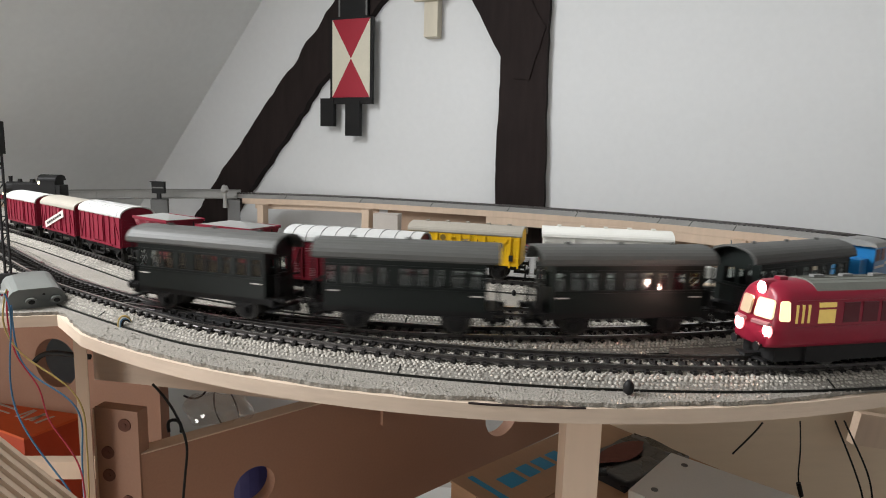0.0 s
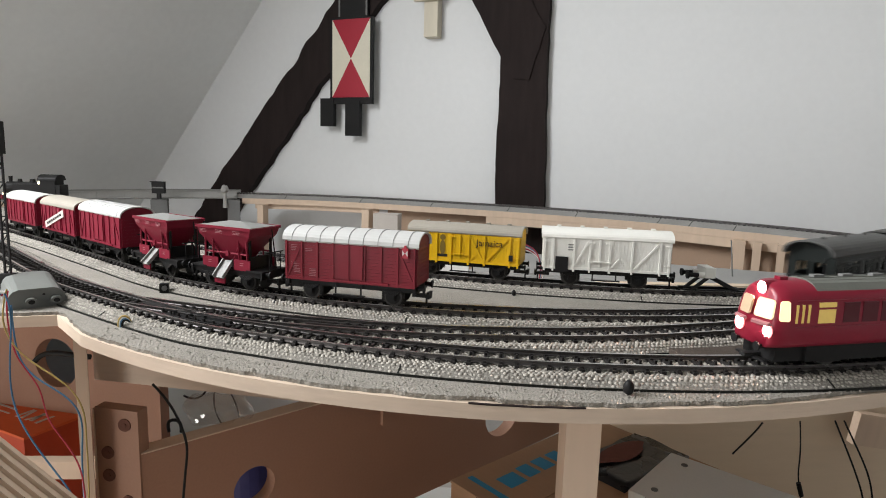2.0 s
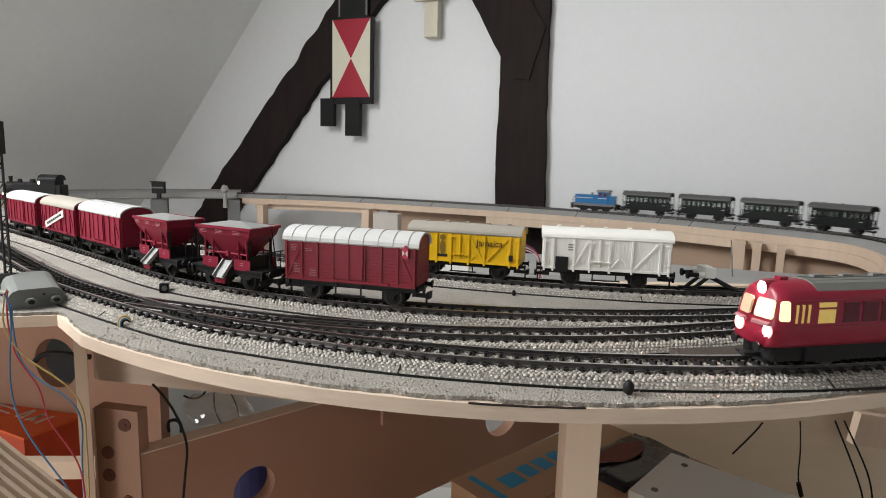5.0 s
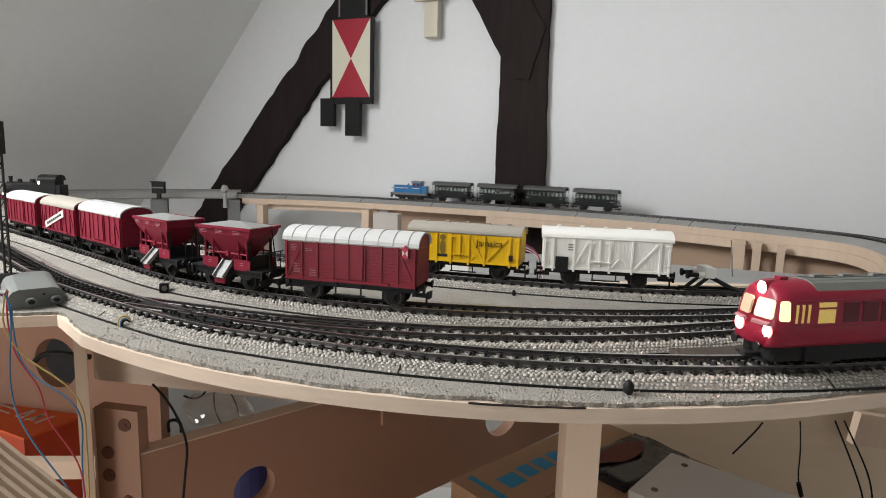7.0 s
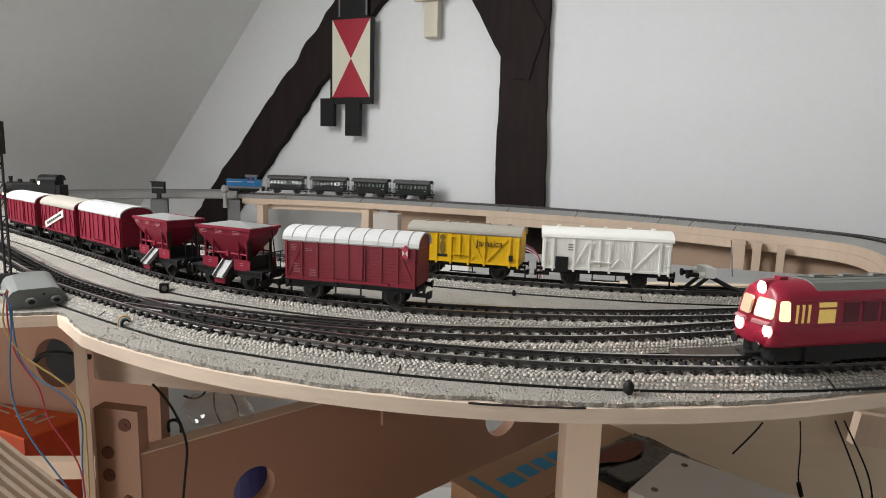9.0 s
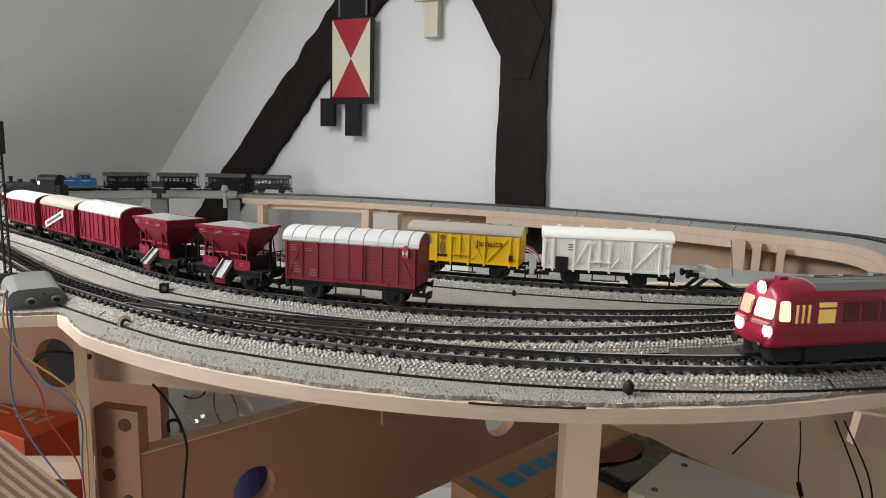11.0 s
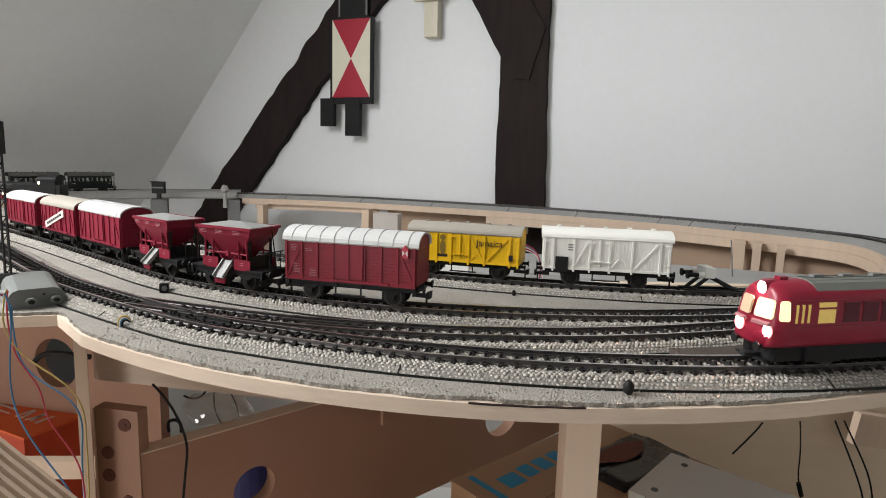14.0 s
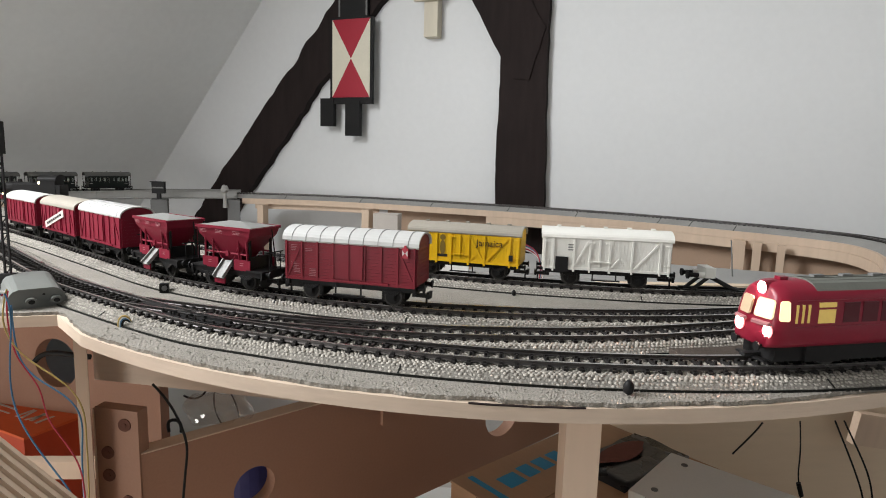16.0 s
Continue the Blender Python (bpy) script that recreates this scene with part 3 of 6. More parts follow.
def track(name, line, label, bed_range, seed, pitch=SLEEPER_PITCH, sleepers=(-9, 9), stony=True, bed=True, keep=lambda x, y: True, z_low=0.0, stone_mat=STONE, joints=()):
    t = thing(name, label, "model track")
    cut = [p for p in line.pts if bed_range[0] < p[0] < bed_range[1]]
    if bed:
        zt = ZR - 0.0039 - z_low
        prof = [(-0.0215, ZD - 0.0003), (-0.0215, ZD + 0.0007), (-0.0232, ZD + 0.0009), (-0.0165, zt), (0.0165, zt), (0.0232, ZD + 0.0009), (0.0215, ZD + 0.0007), (0.0215, ZD - 0.0003)]
        part("ballast_bed", sweep(bmesh.new(), cut[::2] + cut[-1:], prof), BED, t, "grey embossed foam ballast bed")
        # dark strips paint the shade under the lip of the bed
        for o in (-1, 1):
            shade_profile = [(o * 0.0238 - 0.0008, ZD - 0.0004), (o * 0.0238 - 0.0008, ZD + 0.0013), (o * 0.0238 + 0.0003, ZD + 0.0007), (o * 0.0238 + 0.0003, ZD - 0.0004)]
            part("bed_seam", sweep(bmesh.new(), cut[::2] + cut[-1:], shade_profile), INK, t, "dark strip painting the shade at the foot of the bed")
        for x in joints:
            q = line.near(x)
            m = line.seat(q, 0.004)
            pr = [(-0.0234, -0.0074), (-0.0168, -0.0036), (-0.0168, -0.0046), (-0.0225, -0.0078)]
            bm = bmesh.new()
            prism(bm, pr, -0.0004, 0.0004)
            part("bed_joint", bm, INK, t, m=m)
    rails(cut, t, ZR - z_low)
    if stony:
        me = stones(cut[::4] + cut[-1:], 0.0165, 0.0235, ZR - 0.0040 - ZD, seed, bed_range, keep)
        me.materials.append(stone_mat)
        st = new("ballast", me)
        st.parent = t
        tagged(st, "rounded grey ballast stones", kind="stuff")
    s = line.run[0]
    while s < line.run[-1]:
        p = line.at(s)
        if max(bed_range[0], sleepers[0]) < p.x < min(bed_range[1], sleepers[1]):
            q = line.at(s + 0.002) - line.at(s - 0.002)
            ob = new("sleeper", SLEEPER_ME)
            ob.parent = t
            ob.matrix_basis = pose(p.x, p.y, ZR - z_low, 0, 0, math.degrees(math.atan2(q.y, q.x)))
        s += pitch
    return t


def tracks():
    track("front_track", front_line, "dark model track on a grey stone-embossed foam bed", (-0.58, 0.43), 1, joints=(-0.215, -0.015, 0.20))
    n_front = Line(train_line.pts[:next(i for i, p in enumerate(train_line.pts) if p[0] > 0.53):6])
    track("passing_track", n_front, "dark model track curving beside the front line", (-0.215, 0.53), 2, sleepers=(-0.185, 0.53), z_low=0.0002)
    track("goods_track", goods_line, "dark model track under the red goods wagons", (-0.70, 0.40), 3, joints=(-0.335, -0.02, 0.15))
    track("siding_track", siding_line, "dark model siding ending at a buffer stop", (-0.26, 0.262), 4, joints=(0.165,))
    # rear line: sleepers joined in one mesh
    t = thing("rear_track", "dark model track on a grey bed along the gable wall", "model track")
    far = [p for p in FAR]
    part("ballast_bed", sweep(bmesh.new(), far, [(-0.030, ZR - 0.0126), (-0.017, ZR - 0.0039), (0.017, ZR - 0.0039), (0.036, ZR - 0.0126)]), FOAM, t, "grey foam bed in butted lengths")
    rails(far, t)
    verts, faces = [], []
    L = Line(far, 0.004)
    s = 0.0
    while s < L.run[-1]:
        p, q = L.at(s), (L.at(s + 0.003) - L.at(s - 0.003)).normalized()
        nrm = Vector((-q.y, q.x))
        b0 = len(verts)
        for a in (-0.0013, 0.0013):
            for o in (-0.0125, 0.0125):
                for z in (ZR - 0.0039, ZR - 0.0023):
                    v = p + q * a + nrm * o
                    verts.append((v.x, v.y, z))
        for f in ((0, 1, 3, 2), (4, 6, 7, 5), (0, 4, 5, 1), (2, 3, 7, 6), (1, 5, 7, 3)):
            faces.append([b0 + i for i in f])
        s += 0.0082
    me = bpy.data.meshes.new("sleepers")
    me.from_pydata(verts, [], faces)
    me.materials.append(SLEEPER)
    so = new("sleepers", me)
    so.parent = t
    tagged(so, kind="stuff")
    # butt joints of the rear bed
    for x in (0.55, 0.49, 0.44, 0.30, 0.15, -0.02, -0.2, -0.4):
        i = min(range(len(far)), key=lambda j: abs(far[j][0] - x) + (9 if far[j][1] < 0.95 else 0))
        a, b = Vector(far[i]), Vector(far[i + 1])
        ang = math.degrees(math.atan2((b - a).y, (b - a).x))
        bm = prism(bmesh.new(), [(0.0172, -0.0035), (0.0364, -0.0122), (0.0364, -0.0128), (0.0172, -0.0046)], -0.0006, 0.0006)
        part("bed_joint", bm, INK, t, m=pose(a.x, a.y, ZR, 0, 0, ang))
    t.matrix_basis = DEEPER


def turnout_parts():
    """Blades, frog and drive of the turnout where the two front lines part."""
    t = thing("turnout", "black turnout with blades and guard rails between the two front lines", "turnout")
    f, m = front_line, Line(train_line.pts[:next(i for i, p in enumerate(train_line.pts) if p[0] > 0.2):6])
    for off0, off1, s0, s1 in ((0.0075, 0.0052, -0.20, -0.13), (-0.0075, -0.0052, -0.20, -0.13)):
        a, b = f.near(s0), f.near(s1)
        path = []
        for i in range(13):
            k = i / 12
            s = a + (b - a) * k
            p, q = f.at(s), (f.at(s + 0.003) - f.at(s - 0.003)).normalized()
            o = off0 + (off1 - off0) * k
            path.append((p.x - q.y * o, p.y + q.x * o))
        part("switch_blade", sweep(bmesh.new(), path, [(-0.0006, ZR - 0.0022), (-0.0006, ZR - 0.0002), (0.0006, ZR - 0.0002), (0.0006, ZR - 0.0022)]), IRON, t)
    for x, o in ((-0.085, 0.0022), (-0.065, -0.003)):
        s = m.near(x)
        path = [tuple(m.at(s + d) + Vector((0, o))) for d in (-0.02, -0.01, 0, 0.01, 0.02)]
        part("guard_rail", sweep(bmesh.new(), path, [(-0.0006, ZR - 0.0024), (-0.0006, ZR - 0.0004), (0.0006, ZR - 0.0004), (0.0006, ZR - 0.0024)]), RAIL, t)
    rng = random.Random(8)
    for i in range(8):
        s = f.near(-0.222 + i * 0.008)
        p = f.at(s)
        bm = kbox(bmesh.new(), -2.2, 2.2, -1.4, 1.4, -3.9, rng.uniform(-2.2, -0.6))
        part("drive_lug", bm, BLACK, t, m=pose(p.x + 0.003, p.y + rng.uniform(-0.004, 0.006), ZR, 0, 0, rng.uniform(-60, -10)), bevel=0.0003)
    bm = bmesh.new()
    sweep(bm, [tuple(f.at(f.near(-0.20) + d) + Vector((0.003, 0.003))) for d in (0, 0.02, 0.04, 0.06, 0.08)], [(-0.003, ZR - 0.0036), (-0.003, ZR - 0.0021), (0.003, ZR - 0.0021), (0.003, ZR - 0.0036)])
    part("drive_cover", bm, BLACK, t)
    mid = []
    for i in range(14):
        x = -0.205 + i * 0.0054
        a, b = f.at(f.near(x)), m.at(m.near(x))
        mid.append(((a.x + b.x) / 2, (a.y + b.y) / 2 + 0.001))
    plate = sweep(bmesh.new(), mid, [(-0.0042, ZR - 0.0037), (-0.0042, ZR - 0.0012), (-0.0034, ZR - 0.0008), (0.0034, ZR - 0.0008), (0.0042, ZR - 0.0012), (0.0042, ZR - 0.0037)])
    part("frog_plate", plate, SLEEPER, t, "dark plastic plate between the blades")
    for i in range(2, 14, 2):
        p = mid[i]
        part("plate_stud", kbox(bmesh.new(), -0.7, 0.7, -0.7, 0.7, -0.9, 1.0), IRON, t, m=pose(p[0], p[1] - 0.0055, ZR - 0.0012))


def lineside():
    # turnout lantern
    p = (-0.219, 0.462)
    t = thing("turnout_lantern", "small black turnout lantern with a pale round lens", "lantern", pose(p[0], p[1], ZD, 0, 0, 12))
    part("housing", kbox(bmesh.new(), -3.2, 3.2, -2.6, 2.6, 0, 7.4), BLACK, t, bevel=0.0005)
    part("lens", rod(bmesh.new(), (0.0006, -0.0026, 0.0040), (0.0006, -0.0031, 0.0040), 0.0021, 16), CONCRETE, t, "pale round lens")
    part("side_lens", rod(bmesh.new(), (-0.0032, 0, 0.0040), (-0.0037, 0, 0.0040), 0.0018, 16), CONCRETE, t)
    # little knobs by the bed; the last stands in for a dark hole
    for x, y, k in ((-0.121, 0.425, 1.25), (-0.263, 0.506, 1), (-0.42, 0.632, 1), (0.060, 0.487, 1.1), (0.0925, 0.2790, 1.6)):
        mk = thing("track_marker", "small black plastic knob beside the ballast", "marker", pose(x, y, ZD))
        bm = bmesh.new()
        bmesh.ops.create_uvsphere(bm, u_segments=12, v_segments=8, radius=0.0017 * k, matrix=pose(0, 0, 0.0022 * k) @ Matrix.Diagonal((1, 1, 1.4, 1)))
        part("knob_head", bm, BLACK, mk, smooth=True)
        part("pin", rod(bmesh.new(), (0, 0, -0.001), (0, 0, 0.001), 0.0009, 8), BLACK, mk)
    # a loop of cable at the board's edge
    c = thing("feeder_cable", "green and white cable loop coming through the board", "cable", pose(-0.201, 0.366, ZD))
    for i, mt in enumerate((CABLE_Y, OFFWHITE, CABLE_B, BLACK)):
        d = i * 0.0009
        tube("strand", [(-0.003 + d, 0.0, -0.003), (-0.0035 + d, 0.0, 0.003), (-0.002 + d, 0.0004, 0.0075 - d), (0.001 + d * 0.5, 0.0012, 0.0085 - d), (0.004, 0.0022, 0.0070 - d), (0.005, 0.003, 0.003)], 0.0010, mt, c)
    c.scale = (0.8, 0.8, 0.85)
    # grey drive box with two sockets
    g = thing("switch_motor", "rounded grey enamelled turnout motor with two sockets", "switch motor", pose(-0.3035, 0.433, ZD, 0, 0, -51))
    bm = bmesh.new()
    prof = [(-15, 0), (15, 0), (14.4, 7), (13.2, 11.2), (11.4, 14), (8.6, 15.4), (-8.6, 15.4), (-11.4, 14), (-13.2, 11.2), (-14.4, 7)]
    prism(bm, prof, -32, 30, K)
    part("housing", bm, GREYBOX, g, bevel=0.0012)
    for y in (-3.0, 9.2):
        bm = rod(bmesh.new(), (0.029, y * K, 0.006), (0.0345, y * K, 0.006), 0.0029, 20)
        sk = part("socket", bm, GREYBOX, g)
        part("socket_hole", rod(bmesh.new(), (0.0340, y * K, 0.006), (0.0348, y * K, 0.006), 0.0017, 14), BLACK, sk)
    part("screw", rod(bmesh.new(), (0.0295, 0.0034, 0.0105), (0.0304, 0.0034, 0.0105), 0.0008, 12), IRON, g)
    for i, (mt, y) in enumerate(((CABLE_R, -11), (CABLE_B, -12.5), (OFFWHITE, -10))):
        part("plug", rod(bmesh.new(), (-0.004 + i * 0.004, (y - 3) * K, 0.004 + 0.002 * i), (-0.004 + i * 0.004, (y - 9) * K, 0.005 + 0.002 * i), 0.0012, 10), mt, g)
    g.scale = (1.14, 1.2, 0.88)
    # the near signal mast
    s = thing("signal_mast", "black lattice signal mast with a lamp head", "railway signal", pose(-0.3345, 0.452, ZD))
    for x in (-2.2, 2.2):
        part("mast_leg", kbox(bmesh.new(), x - 0.6, x + 0.6, -0.7, 0.7, 0, 105), BLACK, s)
    for i in range(15):
        z = 6 + i * 6.5
        bm = rod(bmesh.new(), (-0.0022, 0, z * K), (0.0022, 0, (z + 6.2) * K) if i % 2 else (0.0022, 0, z * K), 0.00045, 6)
        part("lattice", bm, BLACK, s)
    part("base", kbox(bmesh.new(), -5, 5, -4, 4, 0, 14), BLACK, s, bevel=0.001)
    part("head", kbox(bmesh.new(), -5.5, 3.4, -3, 3, 105, 129), BLACK, s, bevel=0.0015)
    part("hood", rod(bmesh.new(), (0.001, -0.003, 0.098), (0.001, -0.007, 0.098), 0.0024, 12), BLACK, s)
    part("finial", rod(bmesh.new(), (-0.002, 0, 0.129), (-0.002, 0, 0.136), 0.0022, 10, 0.0008), BLACK, s)


tracks()
bm = solid(bmesh.new(), [(0.136, 0.322), (0.165, 0.326), (0.215, 0.337), (0.205, 0.356), (0.165, 0.343), (0.134, 0.338)], ZD, ZR - 0.0030)
tagged(part("filler_board", bm, DUSTY, bevel=0.0005), "smooth brown filler board between the two front tracks", "board")
turnout_parts()
lineside()

# ------------------------------------------------------------------ vehicles: x forward, z = 0 on the rail, in millimetres
def krod(bm, p, q, r, seg=10, r2=None):
    return rod(bm, Vector(p) * K, Vector(q) * K, r * K, seg, None if r2 is None else r2 * K)


def taller(root, k):
    """Stretches a model upwards so that its height fits the camera's view."""
    root.scale = (1, 1, k)
    return root


def wheelset(root, x, r=6.0, spokes=True, k=1.14):
    wide = Matrix.Translation((x * K, 0, 0)) @ Matrix.Diagonal((k, 1, 1, 1)) @ Matrix.Translation((-x * K, 0, 0))
    for y in (-1, 1):
        bm = bmesh.new()
        krod(bm, (x, y * 7.3, r), (x, y * 9.6, r), r, 24)
        krod(bm, (x, y * 6.7, r), (x, y * 7.3, r), r + 0.7, 24)
        bmesh.ops.transform(bm, matrix=wide, verts=bm.verts)
        w = part("wheel", bm, WHEELM, root)
        bm = bmesh.new()
        krod(bm, (x, y * 9.6, r), (x, y * 10.1, r), r * 0.78, 20)
        bmesh.ops.transform(bm, matrix=wide, verts=bm.verts)
        part("wheel_disc", bm, BLACK, w)
    part("axle", krod(bmesh.new(), (x, -7, r), (x, 7, r), 1.1, 8), IRON, root)


def running_gear(root, base, half, r=6.0, y_sole=11.5):
    """Underframe, axle guards, springs, buffers and couplings."""
    bm = bmesh.new()
    for y in (-1, 1):
        kbox(bm, -half, half, y * y_sole - 0.8, y * y_sole + 0.8, 9.5, 13.2)
    kbox(bm, -half, -half + 2, -14, 14, 9.0, 13.2)
    kbox(bm, half - 2, half, -14, 14, 9.0, 13.2)
    kbox(bm, -half, half, -5, 5, 11.0, 13.2)
    part("underframe", bm, BLACK, root, bevel=0.0003)
    for x in (-base, base):
        wheelset(root, x, r)
        for y in (-1, 1):
            bm = bmesh.new()
            kbox(bm, x - 2.2, x + 2.2, y * 11.2 - 0.5, y * 11.2 + 0.5, 3.6, 10)
            kbox(bm, x - 1.8, x + 1.8, y * 12.4 - 0.9, y * 12.4 + 0.9, 4.4, 7.8)
            for k in range(4):
                kbox(bm, x - 7 + k * 1.2, x + 7 - k * 1.2, y * 12.4 - 0.7, y * 12.4 + 0.7, 8.0 + k * 0.1 - k * 0.8 + 1.4, 8.6 + k * 0.1 - k * 0.8 + 1.4)
            part("axle_guard", bm, BLACK, root)
            part("brake_block", kbox(bmesh.new(), x + (-8.2 if x > 0 else 6.2), x + (-6.2 if x > 0 else 8.2), y * 8.4 - 1.2, y * 8.4 + 1.2, 3.4, 10), BLACK, root)
    for sx in (-1, 1):
        for y in (-1, 1):
            bm = krod(bmesh.new(), (sx * half, y * 10, 12.2), (sx * (half + 4.5), y * 10, 12.2), 1.3, 10)
            krod(bm, (sx * (half + 4.5), y * 10, 12.2), (sx * (half + 5.4), y * 10, 12.2), 2.5, 16)
            part("buffer", bm, BLACK, root)
        bm = kbox(bmesh.new(), min(sx * (half - 6), sx * (half + 6.5)), max(sx * (half - 6), sx * (half + 6.5)), -2.2, 2.2, 5.4, 7.6)
        kbox(bm, sx * (half + 6) - 1, sx * (half + 6) + 1, -4, 4, 5.0, 9.0)
        kbox(bm, sx * (half + 4) - 0.6, sx * (half + 4) + 0.6, -0.6, 0.6, 1.5, 6.0)
        part("coupling", bm, BLACK, root, bevel=0.0003)


def arch(half, z_eave, rise, n=14, drop=0.0):
    """Outline points of a round roof from +half to -half."""
    pts = []
    for i in range(n + 1):
        a = math.pi * i / n
        pts.append((half * math.cos(a), z_eave + rise * math.sin(a) ** 0.85))
    return pts


def round_roof(root, x0, x1, half, z_eave, rise, mat, label="", seams=0, seam_mat=None, vents=0):
    prof = arch(half, z_eave, rise)
    inner = [(y * 0.955, z - 1.0) for y, z in reversed(prof)]
    roof = part("roof", prism(bmesh.new(), prof + inner, x0, x1, K), mat, root, label)
    for i in range(seams):
        x = x0 + (x1 - x0) * (i + 0.7) / (seams + 0.4)
        pr = [(y * 1.006, z + 0.22) for y, z in prof]
        part("roof_seam", prism(bmesh.new(), pr + [(y, z - 0.3) for y, z in reversed(prof)], x - 0.22, x + 0.22, K), seam_mat or mat, roof)
    for i in range(vents):
        x = x0 + (x1 - x0) * (i + 0.75) / (vents + 0.5)
        bm = kbox(bmesh.new(), x - 1.6, x + 1.6, -1.6, 1.6, z_eave + rise - 0.4, z_eave + rise + 1.3)
        part("roof_vent", bm, mat, roof, bevel=0.0004)
    # end walls under the arch
    return roof


def end_arch(root, x, half, z0, z_eave, rise, mat, name="end_wall"):
    prof = [(half, z0)] + [(y, z) for y, z in arch(half, z_eave, rise)] + [(-half, z0)]
    return part(name, prism(bmesh.new(), prof, x - 0.6, x + 0.6, K), mat, root)


def bars(root, x, z, y, rows, w, h, gap, mat, face=-1, seed=1):
    """Writing too small to read: plain bars."""
    rng = random.Random(seed)
    for i in range(rows):
        ww = w * rng.uniform(0.6, 1.0)
        zz = z - i * (h + gap)
        bm = kbox(bmesh.new(), x, x + ww, min(y, y + face * 0.12), max(y, y + face * 0.12), zz - h, zz)
        part("lettering_bar", bm, mat, root)


def strip(bm, x0, z0, x1, z1, y, w, t):
    """A flat bar on a side wall between two points."""
    d = Vector((x1 - x0, 0, z1 - z0))
    n = Vector((-d.z, 0, d.x)).normalized() * w / 2
    lo, hi = sorted((y, y + t))
    vs = []
    for yy in (lo, hi):
        for p in (Vector((x0, 0, z0)) - n, Vector((x0, 0, z0)) + n, Vector((x1, 0, z1)) + n, Vector((x1, 0, z1)) - n):
            vs.append(bm.verts.new((p.x * K, yy * K, p.z * K)))
    for f in ((0, 1, 2, 3), (7, 6, 5, 4), (0, 4, 5, 1), (1, 5, 6, 2), (2, 6, 7, 3), (3, 7, 4, 0)):
        bm.faces.new([vs[i] for i in f])


def boarded_side(root, x0, x1, y, z0, z1, mat, pitch, upright, name="plank"):
    """A side wall of planks, each its own piece."""
    s = 1 if y > 0 else -1
    if upright:
        n = int((x1 - x0) / pitch)
        p = (x1 - x0) / n
        for i in range(n):
            part(name, kbox(bmesh.new(), x0 + i * p + 0.1, x0 + (i + 1) * p - 0.1, min(y, y + s * 0.35), max(y, y + s * 0.35), z0, z1), mat, root)
    else:
        n = int((z1 - z0) / pitch)
        p = (z1 - z0) / n
        for i in range(n):
            part(name, kbox(bmesh.new(), x0, x1, min(y, y + s * 0.35), max(y, y + s * 0.35), z0 + i * p + 0.09, z0 + (i + 1) * p - 0.09), mat, root)


